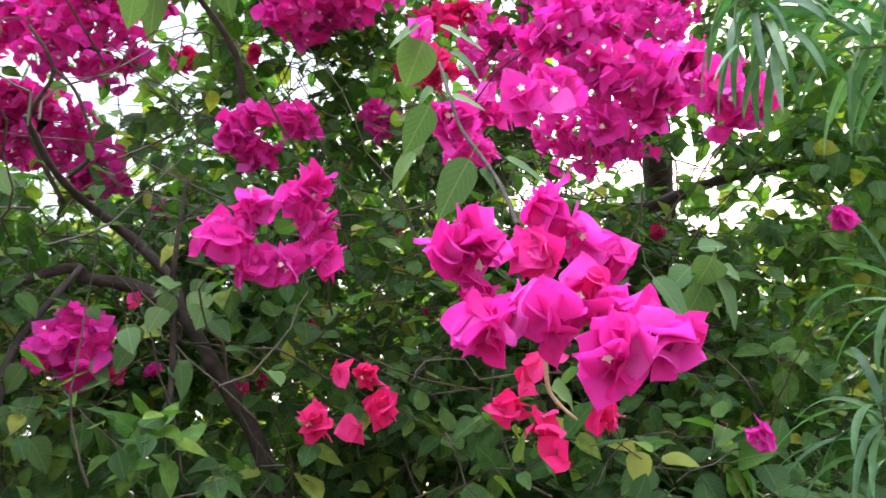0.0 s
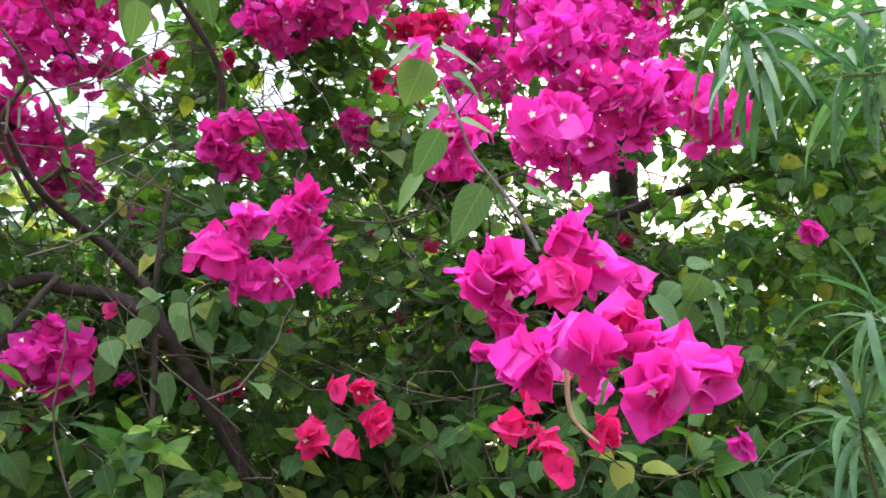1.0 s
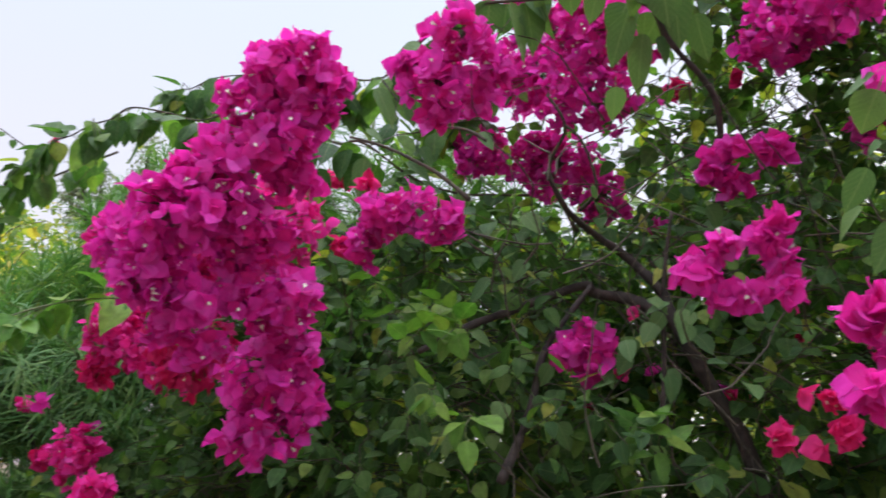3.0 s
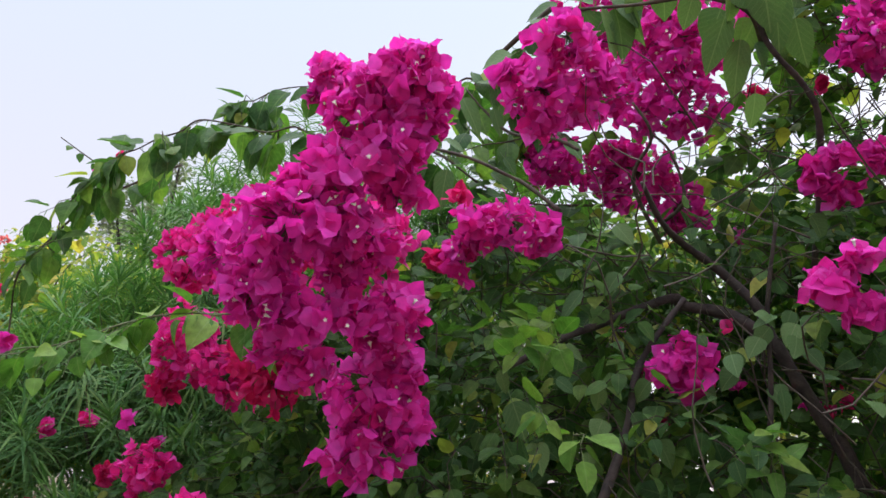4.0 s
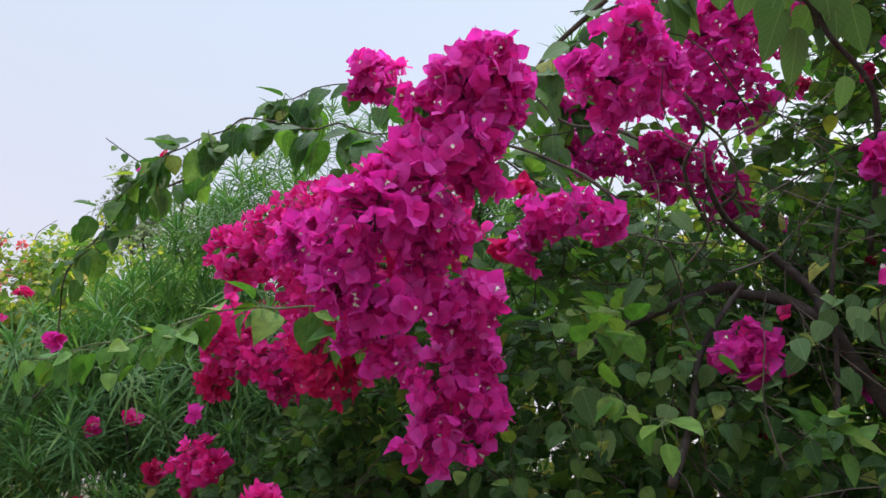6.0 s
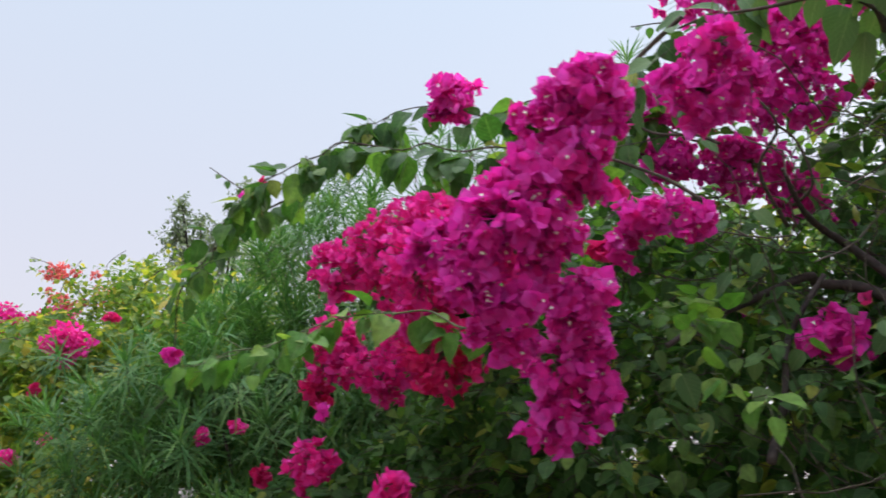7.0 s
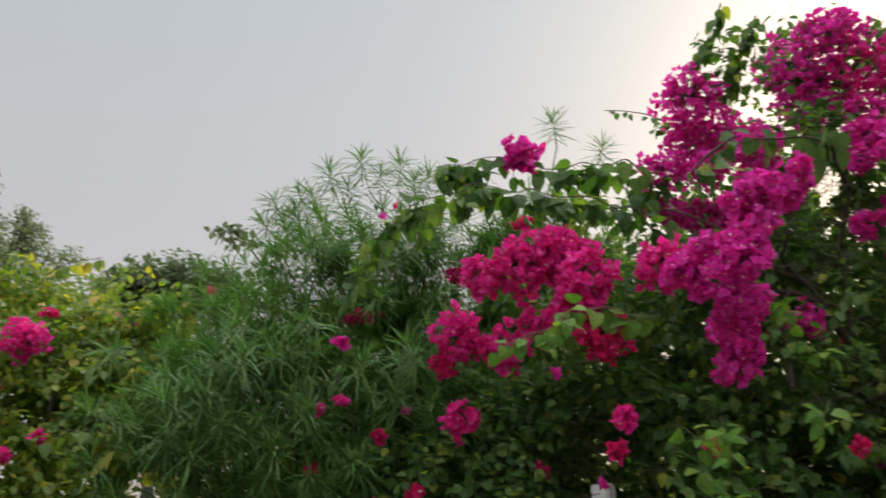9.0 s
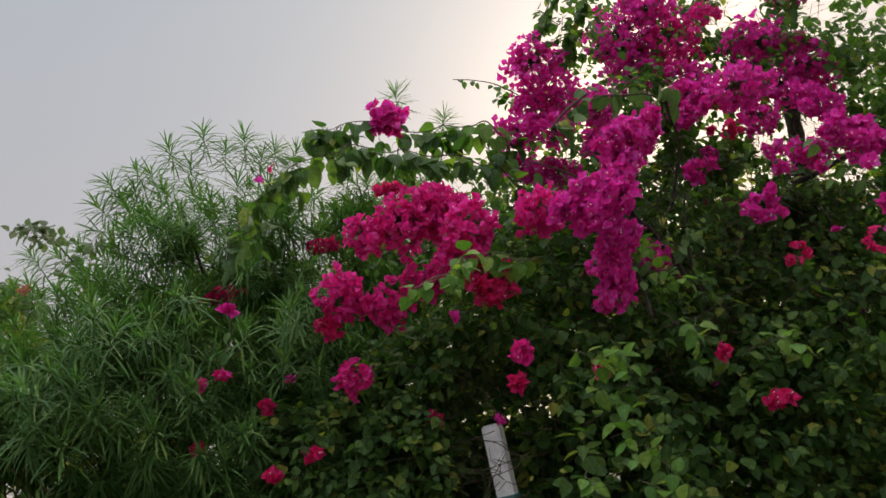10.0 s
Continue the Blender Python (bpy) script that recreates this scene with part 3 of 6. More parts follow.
for centre, r, k in (((1.669, 1.419, 2.834), 0.5, 55), ((1.321, 1.681, 2.978), 0.45, 50), ((1.932, 1.284, 2.519), 0.5, 50), ((0.948, 1.812, 3.275), 0.3, 40), ((1.819, 1.153, 2.980), 0.45, 55), ((-0.771, 1.799, 1.498), 0.33, 120), ((-1.196, 1.816, 1.221), 0.35, 120), ((-0.932, 1.664, 1.153), 0.3, 110), ((-0.515, 1.606, 1.522), 0.28, 90), ((-0.370, 1.746, 2.417), 0.2, 10), ((-0.081, 1.702, 2.495), 0.28, 16)):
    g.clump(centre, (r, r * 0.7, r * 0.8), k, size=0.066)
HANG = [(0.299, 1.374, 3.355), (0.263, 1.473, 3.252), (0.196, 1.580, 3.151)]
HANG_MORE = [(0.442, 1.345, 3.260), (0.369, 1.508, 3.096), (0.342, 1.597, 2.979)]
for path in (HANG, HANG_MORE):
    branch(bush, path, 0.004, 0.002, TWIG)
    leafy(g, path, 0.075, 0.011)
g.clump((0.37, 1.48, 3.12), (0.15, 0.15, 0.2), 16, size=0.06)
g.clump((1.359, 1.500, 3.225), (0.16, 0.14, 0.16), 18, size=0.07)
g.clump((0.668, 1.500, 2.674), (0.22, 0.15, 0.16), 36, size=0.066)
g.clump((1.250, 1.700, 2.985), (0.2, 0.15, 0.16), 26, size=0.06)
# shaded leaves deeper inside
inner = Growth()
inner.clump((2.5, 1.6, 1.3), (0.8, 0.7, 1.2), 520, size=0.07, kinds=2)
inner.clump((1.9, 2.2, 2.9), (0.9, 0.6, 0.6), 130, size=0.05, kinds=2)
inner.clump((0.2, 2.2, 1.9), (0.6, 0.4, 0.5), 150, size=0.05, shell=0.1, wood=False)
inner.clump((2.125, 1.325, 2.260), (0.55, 0.3, 0.45), 130, size=0.075, shell=0.1, wood=False)
inner.clump((0.5, 2.1, 0.9), (1.1, 0.6, 0.9), 520, size=0.085, shell=0.1, wood=False)
inner.clump((1.6, 2.1, 1.1), (1.0, 0.6, 1.0), 560, size=0.085, shell=0.1, wood=False)
inner.clump((2.9, 2.1, 1.4), (1.1, 0.8, 1.3), 480, size=0.085, shell=0.1, wood=False)
inner.clump((-0.4, 1.8, 0.8), (0.6, 0.4, 0.7), 260, size=0.085, shell=0.1, wood=False)
inner.clump((1.4, 2.4, 2.2), (1.2, 0.5, 0.7), 380, size=0.05, shell=0.1, wood=False)
inner.clump((-0.9, 2.1, 0.8), (0.6, 0.4, 0.7), 220, size=0.085, shell=0.1, wood=False)
inner.clump((1.786, 1.936, 1.990), (0.45, 0.3, 0.4), 160, size=0.085, shell=0.1, wood=False)
inner.clump((1.523, 2.052, 1.981), (0.4, 0.3, 0.4), 120, size=0.085, shell=0.1, wood=False)
inner.clump((0.612, 1.973, 2.583), (0.35, 0.25, 0.3), 36, size=0.055, shell=0.1, wood=False)
inner.clump((1.353, 1.852, 2.433), (0.25, 0.2, 0.22), 70, size=0.066, shell=0.1, wood=False)
inner.clump((0.543, 2.234, 1.957), (0.35, 0.2, 0.3), 80, size=0.07, shell=0.1, wood=False)
inner.clump((0.55, 2.25, 2.3), (0.4, 0.2, 0.22), 95, size=0.055, shell=0.1, wood=False)
inner.clump((0.95, 2.3, 2.35), (0.4, 0.2, 0.25), 90, size=0.055, shell=0.1, wood=False)
inner.clump((0.15, 2.3, 2.12), (0.35, 0.2, 0.2), 70, size=0.055, shell=0.1, wood=False)
inner.clump((0.680, 2.169, 2.156), (0.3, 0.2, 0.25), 25, size=0.066, shell=0.1, wood=False)
inner.clump((0.187, 2.014, 2.342), (0.3, 0.25, 0.3), 36, size=0.05, shell=0.1, wood=False)
inner.clump((0.4, 2.3, 1.9), (0.9, 0.4, 0.5), 190, size=0.05, shell=0.1, wood=False)

for some in (g, inner):
    some.thin((-0.9, 1.3, 2.2), (0.4, 2.6, 2.9), 0.6)
inner.clump((0.02, 2.2, 2.28), (0.3, 0.18, 0.16), 60, size=0.05, shell=0.1, wood=False)
inner.clump((-0.22, 2.2, 2.3), (0.25, 0.18, 0.14), 40, size=0.05, shell=0.1, wood=False)
inner.clump((0.75, 2.3, 2.6), (0.4, 0.2, 0.2), 50, size=0.05, shell=0.1, wood=False)

TRUNK = [(0.95, 1.95, 0.0), (0.9, 1.8, 0.5), (0.84, 1.65, 1.0), (0.657, 1.504, 1.554), (0.606, 1.501, 1.666), (0.544, 1.489, 1.777), (0.497, 1.473, 1.865), (0.472, 1.476, 1.934), (0.398, 1.471, 2.014), (0.325, 1.388, 2.052), (0.284, 1.268, 2.068), (0.257, 1.156, 2.111)]
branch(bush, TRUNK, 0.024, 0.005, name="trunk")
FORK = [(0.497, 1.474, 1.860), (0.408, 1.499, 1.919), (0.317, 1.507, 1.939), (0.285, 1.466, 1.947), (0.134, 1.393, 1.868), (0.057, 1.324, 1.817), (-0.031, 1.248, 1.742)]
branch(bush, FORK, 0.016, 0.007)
branch(bush, [(0.508, 1.193, 2.025), (0.487, 1.244, 1.872), (0.487, 1.274, 1.734), (0.478, 1.291, 1.585)], 0.004, 0.0055)
branch(bush, [(0.324, 1.375, 1.922), (0.233, 1.336, 1.769), (0.210, 1.298, 1.623), (0.170, 1.240, 1.479)], 0.006, 0.011)
branch(bush, [(0.480, 1.072, 2.469), (0.509, 1.129, 2.387), (0.579, 1.204, 2.322), (0.606, 1.257, 2.267), (0.608, 1.369, 2.142), (0.598, 1.467, 2.015)], 0.0055, 0.0075)
branch(bush, [(1.672, 1.748, 2.180), (1.778, 1.669, 2.197), (1.984, 1.613, 2.260), (2.220, 1.522, 2.285)], 0.02, 0.012)
branch(bush, [(0.263, 1.538, 2.110), (0.207, 1.434, 2.236), (0.260, 1.347, 2.309), (0.220, 1.307, 2.382)], 0.006, 0.003, TWIG)
branch(bush, [(0.280, 1.473, 2.144), (0.328, 1.408, 2.173), (0.302, 1.366, 2.271), (0.260, 1.344, 2.315)], 0.005, 0.003, TWIG)
NEAR_STEM = [(0.788, 0.620, 1.928), (0.768, 0.545, 1.844), (0.766, 0.519, 1.792), (0.771, 0.488, 1.747), (0.771, 0.457, 1.709), (0.765, 0.426, 1.675), (0.760, 0.404, 1.647)]
branch(bush, NEAR_STEM, 0.0016, 0.0021, BARK)
branch(bush, [(0.773, 0.417, 1.582), (0.776, 0.418, 1.557), (0.776, 0.421, 1.520), (0.791, 0.412, 1.496)], 0.0026, 0.0012, TAN)

# long shoots that arch out over the neighbours
ARCH_LOW = [(0.15, 1.75, 2.3), (-0.296, 1.398, 2.336), (-0.620, 1.387, 2.405), (-0.912, 1.344, 2.454), (-1.235, 1.328, 2.401), (-1.412, 1.306, 2.255), (-1.524, 1.377, 2.096)]
ARCH_HIGH = [(0.1, 1.8, 2.5), (-0.252, 1.491, 2.611), (-0.531, 1.549, 2.611), (-0.854, 1.555, 2.693), (-1.140, 1.577, 2.668)]
def crooked(path, by):
    """The same way with a wavering point halfway along every step."""
    out = [path[0]]
    for a, b in zip(path, path[1:]):
        out += [tuple((np.array(a) + np.array(b)) / 2 + rng.normal(0, by, 3)), b]
    return out


ARCH_LOW, ARCH_HIGH = crooked(crooked(ARCH_LOW, 0.022), 0.01), crooked(crooked(ARCH_HIGH, 0.022), 0.01)
for path in (ARCH_LOW, ARCH_HIGH):
    branch(bush, path, 0.0038, 0.0016, TWIG)
    leafy(g, path[1:], 0.1, 0.045, hang=1.3)
    leafy(g, path[1:], 0.085, 0.05, hang=0.35)
    for k in range(26):
        i = int(rng.integers(1, len(path) - 1))
        p = np.array(path[i]) + (np.array(path[i + 1]) - np.array(path[i])) * rng.uniform(0, 1)
        d = rng.normal(0, 1, 3) * np.array([1, 1, 0.5])
        g.shoot(p, (d[0] - 0.3, d[1], -abs(d[2])), rng.uniform(0.06, 0.16), 4, 0.1, droop=0.9, hang=1.5, thick=0.003)
TWIG_TOP = [(0.32, 1.9, 2.85), (0.1, 1.92, 3.03), (-0.05, 1.92, 3.08), (-0.18, 1.93, 3.1)]
branch(bush, TWIG_TOP, 0.004, 0.002, TWIG)
leafy(g, TWIG_TOP, 0.05, 0.04)
OVER = [(-0.116, 1.141, 2.373), (-0.047, 1.118, 2.437), (0.074, 1.072, 2.504)]
branch(bush, OVER, 0.004, 0.007, TWIG)
leafy(g, OVER, 0.075, 0.03)

g.clear(TRUNK[3:], 0.022, 0.06)
g.clear(FORK, 0.03, 0.07)
# bare dark twigs criss-crossing inside
for k in range(320):
    p = np.array([rng.uniform(0.05, 1.9), rng.uniform(1.08, 2.0), rng.uniform(1.15, 2.3)])
    d = unit(rng.normal(0, 1, 3) * np.array([1, 0.6, 0.8]) + np.array([-0.3, 0, 0.3]))
    for i in range(9):
        q = p + d * rng.uniform(0.035, 0.07)
        g.twig(p, q, 0.005 - 0.0004 * i)
        p, d = q, unit(d + rng.normal(0, 0.28, 3))
# leaves close to the lens
near_growth = Growth()


def near_leaf(base, tip, wide, kind, up=(0.2, -0.8, 0.6)):
    base, tip = np.array(base), np.array(tip)
    near_growth.leaf(base, tip - base, np.array(up) + rng.normal(0, 0.1, 3), float(np.linalg.norm(tip - base)), wide, kind)


near_leaf((0.754, 0.475, 1.736), (0.728, 0.509, 1.690), 0.034, 0)
near_leaf((0.737, 0.521, 1.814), (0.715, 0.551, 1.773), 0.030, 3)
near_leaf((0.741, 0.592, 1.797), (0.713, 0.621, 1.768), 0.030, 1)
near_leaf((0.774, 0.440, 1.722), (0.818, 0.442, 1.700), 0.024, 3)
near_leaf((0.759, 0.467, 1.722), (0.782, 0.475, 1.704), 0.020, 1)
near_leaf((0.768, 0.537, 1.835), (0.805, 0.536, 1.827), 0.028, 0)
near_leaf((0.782, 0.650, 1.975), (0.761, 0.683, 1.928), 0.050, 2)
near_leaf((0.780, 0.654, 2.000), (0.740, 0.682, 1.984), 0.035, 0)
near_leaf((0.803, 0.647, 1.997), (0.862, 0.645, 1.971), 0.030, 3)
near_leaf((0.799, 0.614, 1.937), (0.842, 0.616, 1.914), 0.036, 4)
near_leaf((0.768, 0.590, 1.873), (0.747, 0.610, 1.862), 0.030, 1)
near_leaf((0.778, 0.591, 1.895), (0.792, 0.601, 1.877), 0.030, 0)
near_leaf((0.823, 0.473, 1.546), (0.822, 0.488, 1.529), 0.026, 0)
near_leaf((0.799, 0.465, 1.527), (0.827, 0.469, 1.514), 0.028, 2)
near_leaf((0.837, 0.467, 1.549), (0.845, 0.479, 1.531), 0.026, 1)
near_leaf((0.457, 0.640, 2.007), (0.454, 0.665, 1.966), 0.035, 0)
near_leaf((1.012, 0.610, 1.664), (1.045, 0.595, 1.610), 0.06, 0)
near_leaf((1.133, 0.657, 1.676), (1.156, 0.655, 1.614), 0.06, 0)
near_leaf((1.116, 0.666, 1.671), (1.091, 0.686, 1.619), 0.05, 1)
near_leaf((1.129, 0.653, 1.703), (1.113, 0.668, 1.668), 0.045, 2)
near_leaf((1.116, 0.682, 1.699), (1.086, 0.701, 1.675), 0.05, 0)
near_leaf((1.151, 0.667, 1.692), (1.173, 0.658, 1.680), 0.04, 3)
near_leaf((1.126, 0.672, 1.722), (1.158, 0.656, 1.723), 0.03, 3)
near_leaf((0.015, 1.116, 1.650), (0.043, 1.135, 1.580), 0.062, 0)
for dx, dz in ((-0.010, 0.074), (-0.039, 0.039), (0.029, 0.069), (0.025, 0.034), (-0.093, 0.0), (-0.010, -0.074), (-0.123, -0.078), (-0.083, -0.025), (0.098, -0.039), (0.127, -0.088)):
    e = np.array((0.509 + dx, 1.217 + rng.uniform(-0.05, 0.05), 1.769 + dz))
    lie = unit(np.array([rng.uniform(-1.2, 1.2), rng.uniform(-0.6, 0.2), rng.uniform(-1.0, 0.25)]))
    near_leaf(e, e + lie * rng.uniform(0.045, 0.062), rng.uniform(0.034, 0.046), int(rng.integers(4)), up=(rng.uniform(-0.5, 0.5), -0.6, 0.8))

near_leaf((-0.027, 1.100, 2.352), (-0.117, 1.097, 2.369), 0.050, 0)
near_leaf((-0.050, 1.100, 2.355), (-0.043, 1.118, 2.265), 0.045, 1)
near_leaf((-0.129, 1.100, 2.320), (-0.079, 1.106, 2.227), 0.042, 2)
near_leaf((-0.054, 1.100, 2.283), (-0.037, 1.122, 2.223), 0.030, 3)
near_leaf((0.042, 1.100, 2.439), (-0.035, 1.124, 2.425), 0.050, 4)
near_leaf((0.077, 1.100, 2.535), (0.011, 1.085, 2.494), 0.045, 0)
near_leaf((0.158, 1.100, 2.519), (0.085, 1.081, 2.547), 0.050, 1)
near_leaf((0.206, 1.100, 2.498), (0.237, 1.139, 2.396), 0.075, 2)
near_leaf((0.213, 1.100, 2.540), (0.262, 1.098, 2.452), 0.070, 3)
near_leaf((-0.089, 1.100, 2.349), (-0.110, 1.096, 2.389), 0.030, 4)
near_leaf((-0.009, 1.100, 2.323), (0.006, 1.150, 2.301), 0.030, 0)
near_leaf((-0.198, 1.220, 2.203), (-0.215, 1.228, 2.104), 0.050, 1)
near_leaf((-0.090, 1.220, 2.185), (-0.029, 1.250, 2.155), 0.045, 2)
near_leaf((-0.202, 1.220, 2.281), (-0.159, 1.229, 2.252), 0.030, 3)
near_leaf((-0.059, 1.220, 2.222), (-0.029, 1.238, 2.186), 0.035, 4)
near_leaf((0.086, 1.220, 2.250), (0.124, 1.209, 2.201), 0.035, 0)
near_leaf((-0.056, 1.263, 1.736), (-0.039, 1.278, 1.686), 0.030, 1)
near_leaf((0.041, 1.252, 1.644), (-0.014, 1.262, 1.667), 0.035, 2)
near_leaf((0.027, 1.267, 1.590), (0.049, 1.250, 1.524), 0.050, 3)
near_leaf((0.158, 1.276, 1.707), (0.151, 1.279, 1.658), 0.035, 4)
near_leaf((0.171, 1.230, 1.636), (0.159, 1.211, 1.596), 0.045, 0)
near_leaf((0.134, 1.287, 1.576), (0.140, 1.285, 1.543), 0.030, 1)
near_leaf((0.274, 1.272, 1.604), (0.308, 1.287, 1.552), 0.045, 2)
near_leaf((0.359, 1.271, 1.723), (0.393, 1.288, 1.682), 0.050, 3)
near_leaf((0.428, 1.239, 1.777), (0.414, 1.252, 1.739), 0.040, 4)
near_leaf((0.488, 1.244, 1.827), (0.457, 1.262, 1.787), 0.042, 0)
near_leaf((0.488, 1.288, 1.720), (0.516, 1.272, 1.679), 0.045, 1)
near_leaf((0.462, 1.214, 1.848), (0.500, 1.202, 1.826), 0.032, 2)
near_leaf((0.533, 1.297, 1.872), (0.519, 1.294, 1.835), 0.030, 3)
near_leaf((0.199, 1.263, 1.949), (0.166, 1.255, 1.904), 0.042, 4)
near_leaf((0.191, 1.251, 2.055), (0.232, 1.246, 2.010), 0.045, 0)
near_leaf((0.125, 1.235, 1.903), (0.072, 1.238, 1.840), 0.040, 1)
near_leaf((0.577, 1.258, 2.059), (0.611, 1.275, 2.012), 0.050, 2)
near_leaf((0.067, 1.268, 1.721), (0.111, 1.285, 1.695), 0.035, 3)
near_leaf((0.222, 1.286, 1.657), (0.252, 1.305, 1.615), 0.040, 4)
near_leaf((0.551, 1.267, 1.787), (0.584, 1.254, 1.752), 0.045, 0)
near_leaf((0.257, 1.286, 1.724), (0.222, 1.305, 1.682), 0.040, 1)
near_leaf((0.076, 1.290, 1.796), (0.122, 1.293, 1.770), 0.030, 2)
branch(bush, [(-0.236, 1.200, 2.254), (-0.139, 1.200, 2.220), (-0.060, 1.200, 2.178), (0.004, 1.200, 2.139), (0.078, 1.200, 2.075)], 0.003, 0.0055, TWIG)
branch(bush, [(-0.130, 1.120, 2.355), (-0.082, 1.120, 2.294), (-0.018, 1.120, 2.232), (0.079, 1.120, 2.209), (0.131, 1.120, 2.178)], 0.0022, 0.004, TWIG)

# leaves hanging from the overhead shoot
near_leaf((0.186, 1.049, 2.467), (0.218, 1.132, 2.364), 0.075, 0)
near_leaf((0.141, 1.049, 2.479), (0.125, 1.092, 2.410), 0.07, 1)
near_leaf((0.243, 1.084, 2.516), (0.252, 1.126, 2.463), 0.05, 3)
near_leaf((0.312, 1.057, 2.511), (0.310, 1.103, 2.450), 0.06, 0)
near_leaf((0.428, 1.109, 2.444), (0.386, 1.164, 2.347), 0.06, 0)
near_leaf((0.458, 1.137, 2.409), (0.436, 1.204, 2.294), 0.055, 2)
near_leaf((0.521, 1.078, 2.471), (0.541, 1.152, 2.367), 0.075, 0)
near_leaf((0.437, 1.042, 2.502), (0.459, 1.103, 2.424), 0.08, 2)
near_leaf((0.486, 1.146, 2.402), (0.514, 1.179, 2.356), 0.05, 1)
near_leaf((0.369, 1.086, 2.493), (0.344, 1.121, 2.436), 0.05, 3)
near_leaf((-0.001, 1.032, 2.372), (-0.062, 1.016, 2.347), 0.06, 0)
branch(bush, [(0.065, 1.046, 2.455), (0.136, 1.051, 2.474), (0.252, 1.065, 2.477), (0.373, 1.071, 2.480), (0.471, 1.107, 2.457), (0.501, 1.168, 2.410)], 0.003, 0.0055, TWIG)
for k in range(7):
    a = np.array((rng.uniform(0.12, 0.62), rng.uniform(1.02, 1.16), 0.0))
    a[2] = 2.49 - 0.09 * max(0.0, a[0] - 0.42) / 0.1 * rng.uniform(0.0, 1.0) + rng.uniform(-0.02, 0.03)
    near_leaf(a, a + np.array((rng.uniform(-0.035, 0.035), rng.uniform(0.0, 0.05), -rng.uniform(0.06, 0.1))), rng.uniform(0.055, 0.08), k % 5, up=(rng.uniform(-0.6, 0.6), -0.8, 0.4))
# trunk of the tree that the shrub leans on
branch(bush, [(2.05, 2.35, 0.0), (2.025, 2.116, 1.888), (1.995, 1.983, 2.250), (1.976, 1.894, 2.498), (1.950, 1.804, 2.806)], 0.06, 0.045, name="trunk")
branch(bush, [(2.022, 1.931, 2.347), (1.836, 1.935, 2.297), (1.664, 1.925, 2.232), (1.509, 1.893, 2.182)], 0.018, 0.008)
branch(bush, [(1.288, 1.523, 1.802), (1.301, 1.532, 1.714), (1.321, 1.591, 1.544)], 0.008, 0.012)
# the tip of the long shoot and its drooping end
DROOP = [(-1.208, 1.494, 2.419), (-1.428, 1.401, 2.274), (-1.523, 1.344, 2.123), (-1.574, 1.311, 2.011), (-1.591, 1.340, 1.868), (-1.602, 1.366, 1.707), (-1.658, 1.328, 1.614)]
branch(bush, DROOP, 0.004, 0.002, TWIG)
leafy(g, DROOP[:4], 0.075, 0.045)
leafy(g, DROOP[3:], 0.05, 0.12)
TIP = [(-1.342, 1.399, 2.335), (-1.408, 1.325, 2.376), (-1.467, 1.249, 2.420)]
branch(bush, TIP, 0.003, 0.0015, TWIG)
leafy(g, TIP, 0.03, 0.05)
for args in (((-1.398, 1.346, 2.352), 0.012, 0.012, PURPLE), ((-1.339, 1.367, 2.401), 0.008, 0.008, CRIMSON), ((-1.605, 1.341, 1.813), 0.039, 0.031, MAGENTA), ((1.473, 2.013, 2.198), 0.043, 0.025, CRIMSON), ((1.274, 1.825, 1.917), 0.019, 0.013, CRIMSON), ((1.370, 1.807, 1.852), 0.025, 0.013, CRIMSON), ((-0.124, 1.778, 2.488), 0.043, 0.035, PURPLE)):
    flower_head(bush, *args, shapes=COARSE)
# young light-green shoots
young = Growth()
for base in ((0.079, 1.060, 1.642), (0.156, 1.043, 1.588), (0.043, 1.082, 1.746), (0.102, 1.159, 1.771), (0.066, 1.134, 1.793)):
    young.shoot(base, (rng.uniform(-0.4, 0.4), -0.5, 0.1), 0.14, 6, 0.07, droop=0.5, hang=0.7)
for base in ((0.459, 1.241, 1.571), (0.476, 1.243, 1.544)):
    young.shoot(base, (0.1, -0.4, 0.5), 0.1, 6, 0.075, hang=0.2, ratio=0.5)
for base in ((-0.077, 1.160, 1.806), (0.024, 1.179, 1.820)):
    young.shoot(base, (0.3, -0.4, 0.2), 0.12, 7, 0.07, droop=0.6)
for base in ((-0.461, 0.837, 1.349), (-0.331, 0.767, 1.353), (-0.435, 0.839, 1.198), (-0.355, 0.801, 1.076), (-0.345, 0.796, 0.974), (-0.520, 0.830, 0.935), (-0.382, 0.755, 0.863), (0.199, 0.655, 1.261), (0.041, 0.762, 1.378)):
    young.shoot(base, (rng.uniform(-0.4, 0.4), -0.4, -0.1), 0.2, 9, 0.072, droop=0.5)
LEFT_SPRAY = [(-0.377, 1.024, 1.764), (-0.556, 1.058, 1.816), (-0.699, 1.019, 1.809), (-0.782, 0.895, 1.750), (-0.868, 0.832, 1.696), (-0.987, 0.793, 1.655)]
LEFT_SPRAY = crooked(LEFT_SPRAY, 0.012)
branch(bush, LEFT_SPRAY, 0.0028, 0.0014, STEM)
spray_leaves = Growth()
for a, b in zip(LEFT_SPRAY, LEFT_SPRAY[1:]):
    a, b = np.array(a), np.array(b)
    for i in range(1):
        spray_leaves.shoot(a + (b - a) * rng.uniform(0.1, 0.9), unit(b - a) + rng.normal(0, 0.4, 3), rng.uniform(0.06, 0.12), 4, 0.066, droop=0.5, hang=0.7, ratio=0.85)
leafy(spray_leaves, LEFT_SPRAY, 0.072, 0.04, hang=0.8, ratio=0.85)
spray_leaves.make(bush, LEAVES_FINE, LEAF_YOUNG, STEM)

